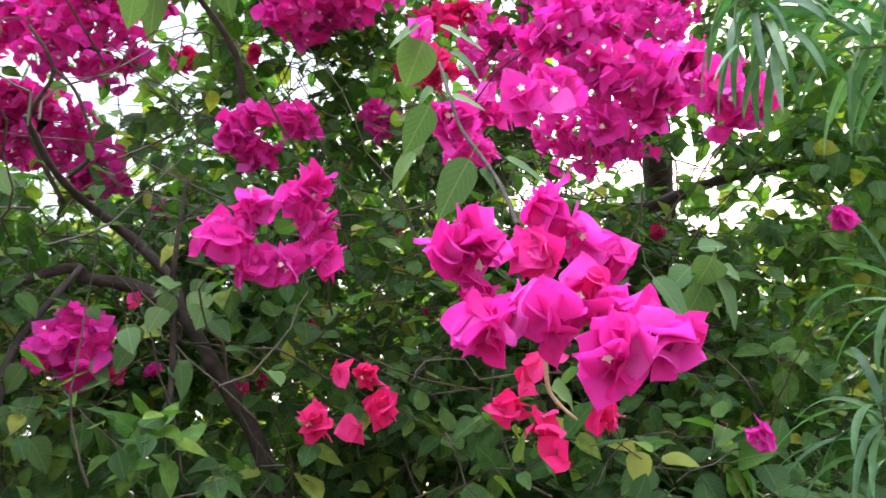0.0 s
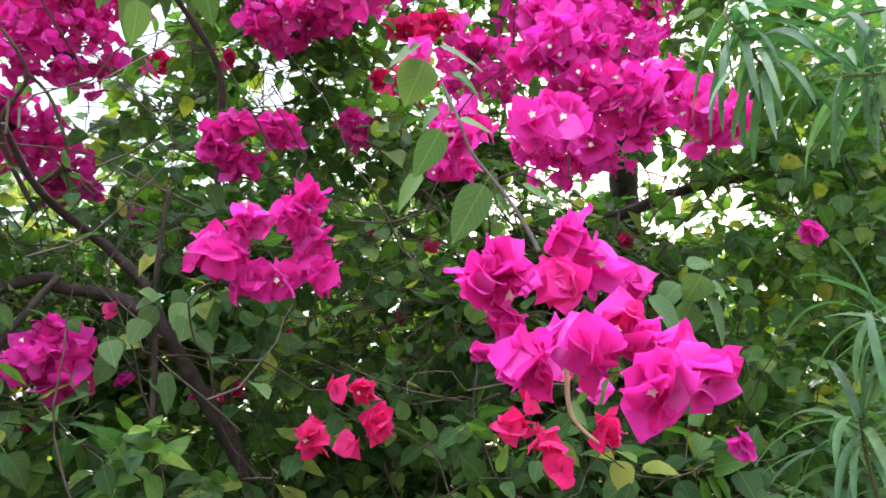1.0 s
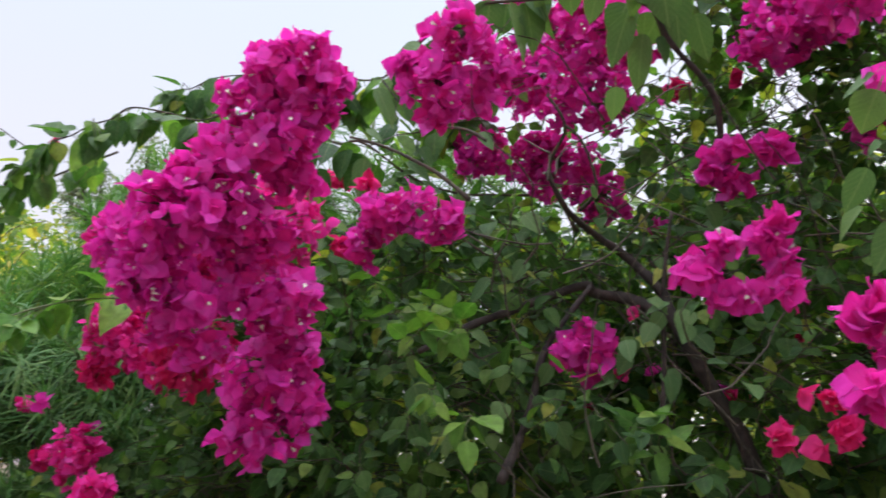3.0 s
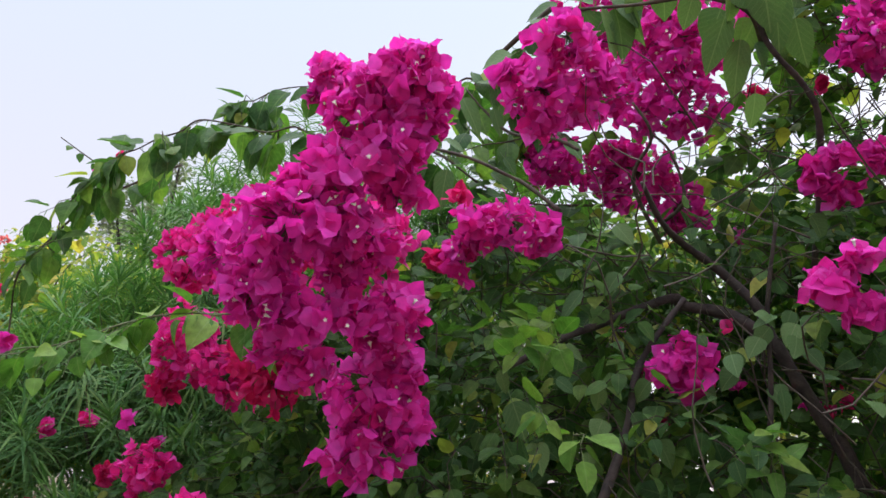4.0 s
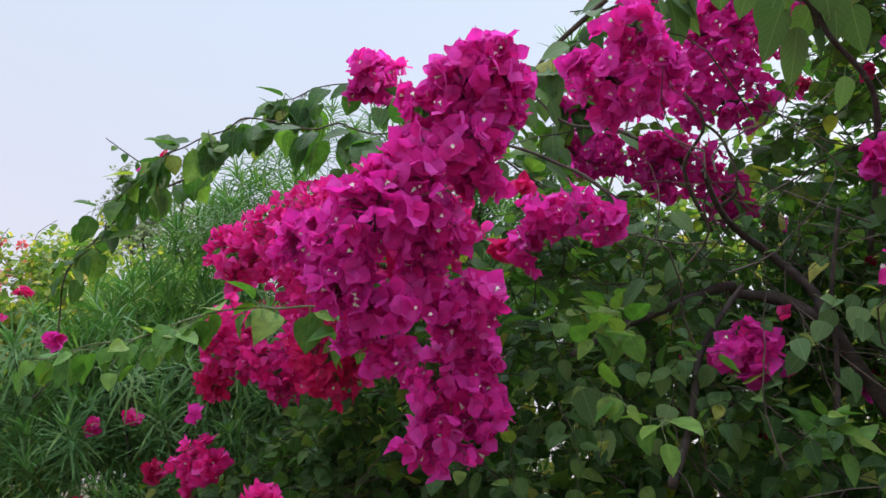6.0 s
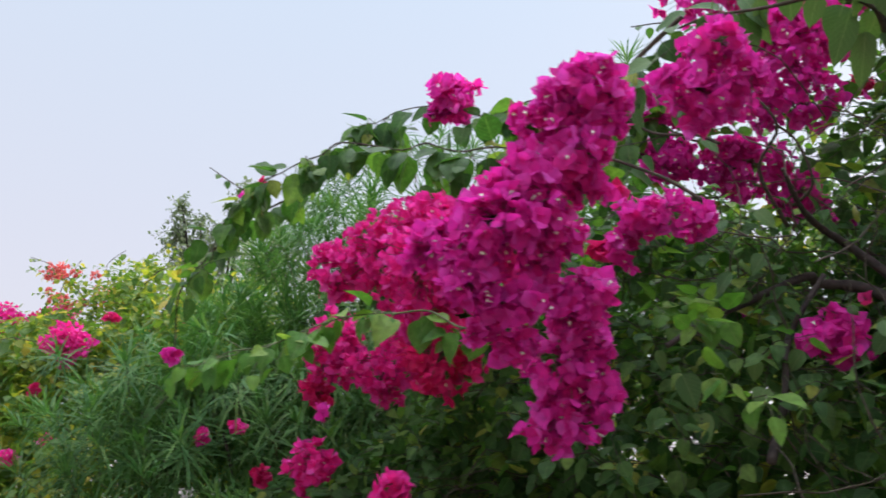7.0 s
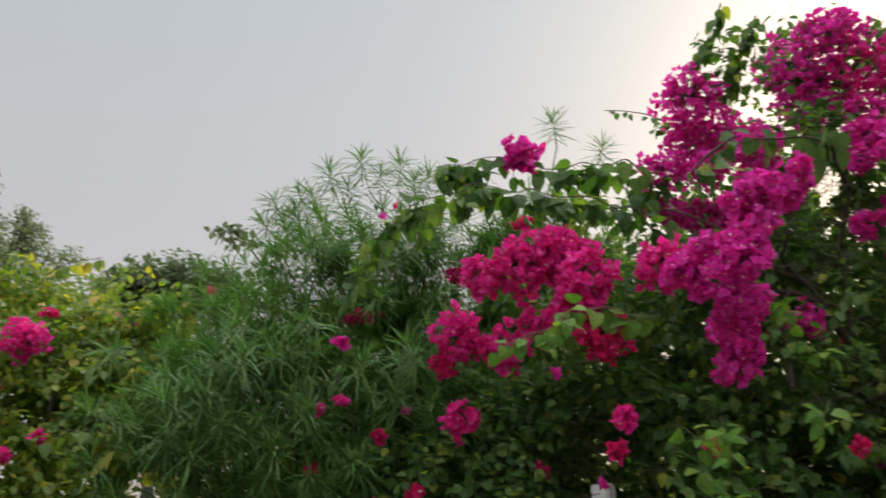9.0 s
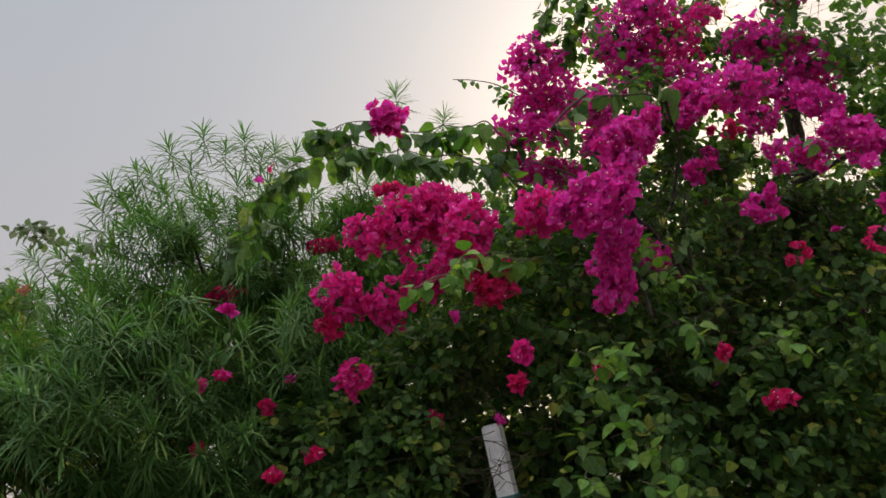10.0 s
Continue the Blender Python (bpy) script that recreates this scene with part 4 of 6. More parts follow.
# flower heads: the near spray
for args in (
    ((0.713, 0.375, 1.623), 0.026, 0.025, MAGENTA),
    ((0.695, 0.383, 1.616), 0.018, 0.017, MAGENTA),
    ((0.773, 0.382, 1.651), 0.020, 0.019, MAGENTA),
    ((0.757, 0.376, 1.615), 0.020, 0.019, ROSE),
    ((0.835, 0.399, 1.617), 0.020, 0.019, MAGENTA),
    ((0.805, 0.401, 1.638), 0.016, 0.015, MAGENTA),
    ((0.682, 0.292, 1.542), 0.022, 0.021, MAGENTA),
    ((0.716, 0.385, 1.589), 0.016, 0.015, MAGENTA),
    ((0.718, 0.319, 1.555), 0.018, 0.017, MAGENTA),
    ((0.728, 0.295, 1.546), 0.018, 0.017, MAGENTA),
    ((0.755, 0.302, 1.564), 0.018, 0.017, ROSE),
    ((0.764, 0.294, 1.549), 0.016, 0.015, MAGENTA),
    ((0.779, 0.264, 1.521), 0.020, 0.019, MAGENTA),
    ((0.748, 0.265, 1.520), 0.018, 0.017, MAGENTA),
    ((0.773, 0.279, 1.535), 0.016, 0.015, MAGENTA),
):
    flower_head(bush, *args, single=True, size=0.026, dense=1.05)
for args in (((0.826, 0.692, 1.894), 0.034, 0.031, MAGENTA), ((0.862, 0.505, 1.832), 0.040, 0.027, MAGENTA), ((0.822, 0.495, 1.806), 0.018, 0.018, MAGENTA), ((0.785, 0.662, 2.000), 0.008, 0.012, MAGENTA)):
    flower_head(bush, *args)
for spot, way in (((0.847, 0.470, 1.811), (-0.15, -0.9, 0.1)), ((0.812, 0.469, 1.810), (-0.3, -0.85, -0.1))):
    head = part_at("flower_head", mesh_of("flower_head", *stamp(PRISM, np.array([spot]) + np.array([[0, 0.05, 0.01]]), -np.array([[0, 0.05, 0.01]]), np.array([[1.0, 0, 0]]), [0.03], [0.002])[:2], [STEM]), bush)
    a, b, c = frames_of(np.array(way), np.array((0.2, 0.1, 1.0)))
    k = 0.03
    p = np.array(spot) - a * 0.62 * k
    ob = put("flower", mesh_of("flower", FINE[2][0], FINE[2][1], [MAGENTA, FLORET], FINE[2][2]), head)
    ob.matrix_basis = Matrix(((a[0] * k, b[0] * k, c[0] * k, p[0]), (a[1] * k, b[1] * k, c[1] * k, p[1]), (a[2] * k, b[2] * k, c[2] * k, p[2]), (0, 0, 0, 1)))
# ring-shaped head
for args in (((0.562, 0.876, 1.804), 0.044, 0.039, MAGENTA), ((0.599, 0.873, 1.766), 0.047, 0.027, MAGENTA), ((0.593, 0.871, 1.844), 0.031, 0.035, MAGENTA), ((0.664, 0.854, 1.863), 0.044, 0.035, MAGENTA), ((0.679, 0.866, 1.821), 0.035, 0.040, MAGENTA), ((0.683, 0.859, 1.772), 0.035, 0.030, MAGENTA), ((0.640, 0.869, 1.761), 0.030, 0.026, MAGENTA)):
    flower_head(bush, *args, single=True, dense=0.75)
for args in (((0.590, 1.220, 2.131), 0.038, 0.043, MAGENTA), ((0.633, 1.200, 2.163), 0.045, 0.027, MAGENTA), ((0.698, 1.198, 2.150), 0.040, 0.040, MAGENTA), ((0.639, 1.229, 2.101), 0.053, 0.021, MAGENTA), ((0.331, 1.302, 1.759), 0.081, 0.069, MAGENTA), ((0.327, 1.287, 1.760), 0.045, 0.040, MAGENTA), ((0.935, 1.447, 2.299), 0.065, 0.046, MAGENTA)):
    flower_head(bush, *args, single=args[3] is MAGENTA and args[0][1] < 1.3)
# over the near spray
for args in (((1.041, 0.778, 2.100), 0.065, 0.056, PURPLE), ((1.111, 0.751, 2.026), 0.081, 0.064, MAGENTA), ((1.110, 0.782, 2.129), 0.072, 0.050, PURPLE), ((1.173, 0.755, 1.987), 0.052, 0.043, MAGENTA), ((1.380, 0.828, 2.049), 0.076, 0.071, MAGENTA), ((1.089, 0.769, 1.949), 0.033, 0.025, MAGENTA),
             ((0.837, 1.309, 2.564), 0.131, 0.110, MAGENTA), ((0.759, 1.357, 2.500), 0.082, 0.076, MAGENTA), ((1.119, 1.354, 2.545), 0.062, 0.034, CRIMSON), ((0.992, 1.467, 2.445), 0.030, 0.022, CRIMSON), ((1.146, 0.974, 2.312), 0.054, 0.033, PURPLE), ((1.368, 0.918, 2.162), 0.065, 0.054, MAGENTA)):
    flower_head(bush, *args, dense=0.8)
# pinker heads deeper in, above the near spray
for args in (((1.068, 1.372, 2.400), 0.069, 0.052, CRIMSON), ((1.059, 1.149, 2.167), 0.072, 0.056, MAGENTA), ((1.001, 1.102, 2.054), 0.060, 0.039, MAGENTA), ((1.081, 1.484, 2.604), 0.064, 0.039, CRIMSON), ((1.246, 1.052, 2.424), 0.086, 0.068, PURPLE), ((1.526, 1.045, 2.195), 0.074, 0.068, MAGENTA)):
    flower_head(bush, *args, dense=0.6)
# tops above the column
for args in (((0.107, 0.844, 2.159), 0.071, 0.071, MAGENTA), ((0.160, 0.820, 2.250), 0.067, 0.056, MAGENTA), ((0.206, 0.885, 2.210), 0.052, 0.058, MAGENTA), ((0.063, 0.813, 2.197), 0.035, 0.025, PURPLE), ((0.308, 1.372, 2.570), 0.116, 0.111, MAGENTA), ((0.307, 1.409, 2.408), 0.137, 0.080, MAGENTA), ((0.176, 1.704, 2.363), 0.143, 0.101, MAGENTA), ((0.300, 1.697, 2.259), 0.088, 0.080, MAGENTA), ((0.118, 1.676, 2.415), 0.073, 0.057, MAGENTA), ((0.118, 0.868, 2.120), 0.046, 0.041, MAGENTA), ((0.172, 0.913, 2.155), 0.047, 0.037, MAGENTA),
             ((-0.008, 1.019, 1.977), 0.103, 0.065, MAGENTA), ((-0.079, 1.021, 1.918), 0.049, 0.054, MAGENTA), ((0.072, 1.056, 1.979), 0.044, 0.055, MAGENTA), ((-0.138, 1.028, 1.911), 0.035, 0.031, CRIMSON), ((-0.091, 1.024, 2.049), 0.028, 0.028, CRIMSON), ((0.506, 1.748, 2.606), 0.043, 0.043, CRIMSON), ((-0.092, 1.682, 2.455), 0.075, 0.058, PURPLE), ((-0.023, 1.620, 2.382), 0.085, 0.075, PURPLE), ((0.696, 1.234, 2.433), 0.062, 0.069, MAGENTA)):
    flower_head(bush, *args, size=0.027, dense=0.7)
# the hanging column
for args in (((-0.076, 0.670, 2.109), 0.085, 0.075, MAGENTA), ((-0.122, 0.665, 2.107), 0.052, 0.048, MAGENTA), ((-0.053, 0.668, 2.126), 0.055, 0.046, MAGENTA), ((-0.092, 0.699, 2.050), 0.073, 0.046, MAGENTA), ((-0.157, 0.675, 2.065), 0.066, 0.056, MAGENTA), ((-0.037, 0.707, 2.049), 0.041, 0.038, MAGENTA), ((-0.128, 0.680, 1.990), 0.100, 0.054, MAGENTA), ((-0.197, 0.653, 1.931), 0.083, 0.053, MAGENTA), ((-0.094, 0.739, 1.944), 0.052, 0.049, MAGENTA),
             ((-0.234, 0.624, 1.839), 0.101, 0.073, PURPLE), ((-0.167, 0.695, 1.865), 0.078, 0.058, MAGENTA), ((-0.277, 0.631, 1.742), 0.066, 0.050, PURPLE), ((-0.219, 0.672, 1.708), 0.075, 0.041, PURPLE), ((-0.127, 0.818, 1.735), 0.081, 0.080, MAGENTA), ((-0.195, 0.763, 1.756), 0.054, 0.055, MAGENTA),
             ((-0.174, 0.875, 1.620), 0.090, 0.087, MAGENTA), ((-0.195, 0.896, 1.530), 0.086, 0.059, MAGENTA), ((-0.107, 0.903, 1.579), 0.038, 0.058, MAGENTA), ((-0.243, 0.761, 1.657), 0.048, 0.049, MAGENTA), ((-0.130, 0.884, 1.668), 0.057, 0.046, MAGENTA), ((-0.025, 0.722, 2.112), 0.038, 0.042, MAGENTA), ((-0.399, 0.728, 1.850), 0.068, 0.059, PURPLE), ((-0.335, 0.755, 1.870), 0.070, 0.062, PURPLE), ((-0.325, 0.745, 1.785), 0.060, 0.055, MAGENTA), ((-0.295, 0.730, 1.935), 0.058, 0.055, MAGENTA), ((-0.189, 0.747, 1.817), 0.055, 0.046, MAGENTA), ((-0.277, 0.716, 1.684), 0.054, 0.040, MAGENTA), ((-0.152, 0.792, 1.869), 0.055, 0.045, MAGENTA)):
    flower_head(bush, *args, size=0.027, dense=0.85)
# the mass beside it
for args in (((-0.610, 1.146, 1.955), 0.135, 0.128, ROSE), ((-0.566, 1.167, 1.719), 0.111, 0.106, CRIMSON), ((-0.844, 1.333, 2.068), 0.127, 0.142, ROSE), ((-0.698, 1.330, 2.165), 0.154, 0.094, ROSE), ((-0.990, 1.358, 2.056), 0.098, 0.108, ROSE), ((-0.645, 1.294, 2.138), 0.123, 0.074, ROSE), ((-0.708, 1.327, 2.074), 0.098, 0.098, ROSE), ((-1.106, 1.543, 1.854), 0.116, 0.132, ROSE), ((-0.929, 1.539, 1.778), 0.132, 0.106, ROSE), ((-0.759, 1.448, 1.839), 0.112, 0.082, ROSE), ((-1.182, 1.571, 1.732), 0.056, 0.073, CRIMSON), ((-0.326, 1.036, 1.959), 0.130, 0.111, ROSE), ((-0.677, 1.268, 1.868), 0.107, 0.081, ROSE),
             ((-1.131, 1.494, 1.481), 0.091, 0.086, ROSE), ((-0.587, 0.981, 1.399), 0.059, 0.042, ROSE), ((-0.630, 1.001, 1.283), 0.042, 0.050, CRIMSON), ((-0.802, 1.013, 1.573), 0.017, 0.025, PURPLE), ((-1.646, 1.780, 1.637), 0.052, 0.025, ROSE), ((-1.734, 1.698, 1.600), 0.029, 0.038, ROSE)):
    flower_head(bush, *args, shapes=COARSE)
flower_head(bush, (-0.730, 1.546, 2.700), 0.1, 0.09, MAGENTA, size=0.036, dense=1.2)
# the crown
for args in (((0.160, 1.588, 2.958), 0.167, 0.176, MAGENTA), ((0.311, 1.614, 2.761), 0.167, 0.128, MAGENTA), ((0.137, 1.679, 2.793), 0.146, 0.128, MAGENTA), ((-0.040, 1.607, 2.590), 0.150, 0.098, PURPLE), ((0.144, 1.543, 2.560), 0.130, 0.101, MAGENTA), ((0.412, 1.491, 2.656), 0.119, 0.104, MAGENTA), ((0.804, 1.654, 3.132), 0.216, 0.183, MAGENTA), ((1.035, 1.551, 3.042), 0.166, 0.166, ROSE), ((0.969, 1.580, 3.300), 0.204, 0.119, MAGENTA), ((0.864, 1.034, 2.457), 0.183, 0.118, MAGENTA), ((1.405, 1.342, 2.897), 0.216, 0.133, MAGENTA), ((1.442, 1.317, 2.597), 0.163, 0.114, MAGENTA), ((1.203, 1.320, 2.417), 0.124, 0.093, MAGENTA), ((0.794, 1.657, 2.894), 0.163, 0.130, MAGENTA), ((0.989, 1.462, 2.764), 0.143, 0.095, MAGENTA), ((1.598, 1.269, 2.699), 0.166, 0.166, MAGENTA), ((1.433, 1.130, 2.392), 0.124, 0.093, PURPLE), ((1.317, 1.184, 2.156), 0.137, 0.091, MAGENTA), ((1.625, 1.264, 3.187), 0.174, 0.104, MAGENTA), ((1.222, 1.475, 3.172), 0.119, 0.068, ROSE)):
    flower_head(bush, *args, shapes=COARSE, dense=0.72)
# stray heads deep among the leaves
for k in range(58):
    spot = (rng.uniform(0.1, 1.9), rng.uniform(1.65, 2.3), rng.uniform(1.0, 2.2))
    r = rng.uniform(0.015, 0.028)
    flower_head(bush, spot, r, r * 0.8, CRIMSON if rng.uniform() < 0.7 else MAGENTA, shapes=COARSE)
# small crimson heads low in the leaves
for args in (((0.666, 0.876, 1.562), 0.020, 0.022, CRIMSON), ((0.709, 0.868, 1.549), 0.007, 0.007, CRIMSON), ((0.746, 0.858, 1.571), 0.013, 0.029, CRIMSON), ((0.734, 0.858, 1.610), 0.016, 0.013, CRIMSON), ((0.704, 0.863, 1.623), 0.009, 0.009, CRIMSON), ((0.822, 0.621, 1.534), 0.012, 0.019, CRIMSON), ((0.843, 0.610, 1.559), 0.007, 0.008, CRIMSON), ((0.908, 0.576, 1.516), 0.014, 0.014, CRIMSON), ((0.862, 0.602, 1.485), 0.010, 0.008, CRIMSON), ((0.859, 0.601, 1.569), 0.007, 0.008, CRIMSON), ((0.902, 0.577, 1.559), 0.008, 0.006, MAGENTA), ((0.873, 0.652, 1.515), 0.015, 0.009, CRIMSON),
             ((1.270, 0.805, 1.493), 0.017, 0.016, PURPLE), ((1.653, 0.931, 1.870), 0.025, 0.019, PURPLE), ((0.884, 0.802, 1.643), 0.009, 0.016, PURPLE), ((0.407, 1.447, 1.878), 0.012, 0.009, CRIMSON), ((0.618, 1.576, 1.713), 0.017, 0.012, CRIMSON), ((0.435, 1.957, 2.264), 0.040, 0.022, MAGENTA), ((0.489, 1.789, 2.622), 0.032, 0.019, MAGENTA), ((0.661, 1.594, 2.543), 0.017, 0.017, CRIMSON),
             ((-0.330, 0.891, 1.262), 0.026, 0.043, CRIMSON), ((0.097, 0.738, 1.232), 0.027, 0.040, CRIMSON), ((-0.818, 1.525, 1.248), 0.025, 0.044, CRIMSON), ((-1.344, 1.534, 1.214), 0.048, 0.029, CRIMSON), ((-1.507, 1.553, 1.172), 0.038, 0.038, CRIMSON), ((-1.474, 1.726, 1.462), 0.030, 0.046, CRIMSON), ((0.341, 0.809, 1.018), 0.072, 0.033, CRIMSON), ((-0.630, 1.255, 1.188), 0.023, 0.023, MAGENTA), ((-1.780, 1.751, 1.347), 0.035, 0.025, CRIMSON), ((-1.351, 1.799, 1.576), 0.021, 0.021, MAGENTA), ((-1.573, 2.407, 2.165), 0.112, 0.050, CRIMSON), ((-1.013, 2.290, 2.338), 0.100, 0.044, CRIMSON), ((-0.648, 2.027, 2.521), 0.091, 0.036, CRIMSON)):
    flower_head(bush, *args, size=0.026 if args[0][1] < 1.1 else 0.031, dense=1.5 if args[0][1] < 1.1 else 1.0)

g.gap((-0.730, 1.546, 2.700), (-0.55, 1.15, 2.48), 0.085)
POST_A, POST_B = (-0.564, 1.551, 1.184), (-3.016, 3.475, 1.418)
for some in (g, inner, young):
    for down in (0.0, 0.12, 0.25, 0.4):
        some.gap((POST_A[0], POST_A[1], POST_A[2] - down), (-1.5, -1.0, 1.1 - 0.15 * down), 0.13)
        some.gap((POST_A[0], POST_A[1] - 0.1, POST_A[2] - down), (POST_A[0] - 0.8, -0.4, 2.6), 0.24)
# no leaf hangs free of the arching shoots
held = np.concatenate([np.linspace(a, b, 8) for path in (ARCH_LOW, ARCH_HIGH, DROOP, TIP, TWIG_TOP) for a, b in zip(path, path[1:])])
at = np.array(g.at)
loose = (at[:, 0] < -0.4) & (at[:, 2] > 2.2) & (np.linalg.norm(at[:, None] - held[None], axis=2).min(1) > 0.13)
for some in (g.at, g.way, g.up, g.long, g.wide, g.kind):
    some[:] = [v for v, k in zip(some, loose) if not k]
# openings through which the sky shows
for start, end, r in (((0.020, -0.318, 1.822), (3.394, 3.431, 3.453), 0.085), ((0.051, -0.308, 1.728), (3.499, 3.465, 3.132), 0.085), ((-0.037, -0.232, 1.729), (3.199, 3.723, 3.136), 0.085), ((-0.085, -0.172, 1.661), (3.035, 3.929, 2.901), 0.085), ((-0.140, -0.251, 1.964), (2.847, 3.658, 3.936), 0.085), ((-0.095, -0.267, 1.925), (3.001, 3.604, 3.801), 0.085), ((-0.088, -0.358, 2.080), (3.025, 3.293, 4.332), 0.085), ((-0.042, -0.364, 2.023), (3.180, 3.275, 4.136), 0.085), ((-0.133, -0.316, 2.073), (2.870, 3.436, 4.306), 0.085), ((0.022, -0.293, 1.757), (3.401, 3.516, 3.231), 0.085), ((0.053, -0.434, 1.991), (3.504, 3.034, 4.028), 0.085), ((-0.294, -0.088, 1.831), (2.322, 4.216, 3.482), 0.085), ((1.266, 0.846, 1.931), (4.961, 5.391, 3.963), 0.036), ((1.291, 0.840, 1.896), (5.107, 5.357, 3.760), 0.036), ((1.314, 0.836, 1.857), (5.240, 5.332, 3.535), 0.036), ((1.258, 0.877, 1.871), (4.917, 5.569, 3.614), 0.036), ((1.327, 0.807, 1.898), (5.317, 5.166, 3.774), 0.036), ((1.286, 0.863, 1.847), (5.078, 5.489, 3.478), 0.036), ((1.200, 0.882, 1.963), (4.583, 5.596, 4.147), 0.036), ((1.235, 0.876, 1.918), (4.785, 5.562, 3.886), 0.036), ((1.292, 0.823, 1.932), (5.114, 5.260, 3.970), 0.036), ((1.353, 0.800, 1.859), (5.462, 5.125, 3.546), 0.036), ((1.306, 0.726, 1.875), (5.495, 5.014, 3.813), 0.042), ((1.328, 0.726, 1.823), (5.630, 5.014, 3.492), 0.042), ((1.265, 0.722, 1.959), (5.236, 4.992, 4.343), 0.042), ((1.361, 0.686, 1.834), (5.839, 4.768, 3.562), 0.042), ((0.383, 0.931, 2.122), (-0.275, 6.296, 5.357), 0.042), ((0.515, 0.924, 2.145), (0.553, 6.253, 5.504), 0.042), ((0.461, 1.063, 2.204), (0.841, 6.272, 4.948), 0.03), ((0.526, 1.084, 2.148), (1.148, 6.373, 4.689), 0.03), ((0.576, 1.034, 2.232), (1.383, 6.138, 5.081), 0.03), ((0.601, 1.065, 2.165), (1.501, 6.284, 4.767), 0.03), ((0.654, 1.064, 2.147), (1.748, 6.278, 4.683), 0.03), ((0.482, 1.043, 2.238), (0.941, 6.177, 5.107), 0.03), ((1.088, 1.091, 2.262), (2.584, 6.035, 5.112), 0.042), ((1.120, 1.101, 2.225), (2.736, 6.086, 4.936), 0.042), ((1.434, 1.051, 2.038), (4.208, 5.850, 4.059), 0.042), ((1.475, 1.024, 2.044), (4.398, 5.724, 4.087), 0.042)):
    for some in (g, inner):
        some.gap(start, end, r)
for centre in ((3.048, 1.9, 2.888), (3.496, 1.9, 3.127), (3.198, 1.8, 2.521), (3.02, 1.9, 2.392), (2.956, 2.0, 2.505), (2.918, 1.7, 2.198)):
    g.clump(centre, (0.32, 0.2, 0.32), 45, size=0.075, leaves=8, kinds=2, shell=0.1)
for centre in ((0.936, 1.6, 2.603), (1.664, 1.5, 2.917), (1.424, 1.6, 2.797), (0.893, 1.7, 3.124), (1.257, 1.7, 3.343), (1.527, 1.7, 3.092), (1.901, 1.5, 3.127)):
    g.clump(centre, (0.17, 0.13, 0.15), 16, size=0.07, leaves=6, shell=0.1)
near_growth.make(bush, LEAVES_FINE, LEAF_MATURE, TWIG, single=120, near=(0.7, 0.2, 1.6))
g.make(bush, LEAVES, LEAF, TWIG, single=180, near=(0.7, 0.2, 1.6))
inner.make(bush, LEAVES_LOW, LEAF, TWIG)
young.make(bush, LEAVES, LEAF_YOUNG, STEM)

# ---------------------------------------------------------------- narrow-leaved shrubs
def narrow_shrub(at, label, domes, shapes, size=0.12, wide=0.0085, extra=(), tip_size=1.05, gaps=(), mat=LEAF_NARROW, whorls=(), more=0, stem=0.02):
    plant = thing("oleander_shrub", at, label, "shrub", "narrow-leaved shrubs")
    n = Growth()
    foot = np.array(at)
    for centre, radii, shoots in domes:
        centre, radii = np.array(centre), np.array(radii)
        for _ in range(shoots):
            d = unit(rng.normal(0, 1, 3))
            p = centre + d * radii * rng.uniform(0.55, 1.0) ** 0.6
            if p[2] < 0.1:
                continue
            way = unit(d * np.array([0.8, 0.8, 0.5]) + np.array([0, 0, 0.7]) + rng.normal(0, 0.3, 3))
            ln = rng.uniform(0.18, 0.34)
            n.rosette(p - way * ln * 0.6, way, ln, int(rng.uniform(32, 56)), size * rng.uniform(0.8, 1.15), wide, fall=0.18)
    for base, way, ln, k in extra:
        n.rosette(base, way, ln, k, size * tip_size, wide * (0.85 if tip_size > 1 else 1.0), fall=0.3)
    for base in whorls:
        way = unit(np.array([rng.uniform(-0.4, 0.4), -0.6, 0.7]))
        n.rosette(np.array(base) - way * 0.12, way, 0.2, 44, size * 1.15, wide)
    for k in range(more):
        spot = np.array((rng.uniform(-2.75, -1.0), 0.0, rng.uniform(0.75, 2.0)))
        spot[1] = 1.72 + 0.12 * abs(spot[0] + 1.9) + 0.1 * max(0.0, spot[2] - 1.5) + rng.uniform(-0.08, 0.08)
        way = unit(np.array([rng.uniform(-0.7, 0.4), -0.7, rng.uniform(0.3, 0.9)]))
        n.rosette(spot - way * 0.12, way, 0.2, 40, size * rng.uniform(0.85, 1.15), wide, fall=0.15)
    for i in range(9):
        a = 2 * math.pi * i / 9
        c, r, _ = domes[i % len(domes)]
        top = np.array(c) + np.array([math.cos(a), math.sin(a), 0.5]) * np.array(r) * 0.55
        mid = (foot + top) / 2 + np.array([0.1 * math.cos(a * 2), 0.1 * math.sin(a * 2), 0.1])
        branch(plant, [tuple(foot + np.array([0.08 * math.cos(a), 0.08 * math.sin(a), -0.02])), tuple(mid), tuple(top)], stem, stem * 0.3, BARK, "stem")
    for a, b, near in gaps:
        n.gap(a, b, near)
    n.make(plant, shapes, mat, STEM)
    return plant


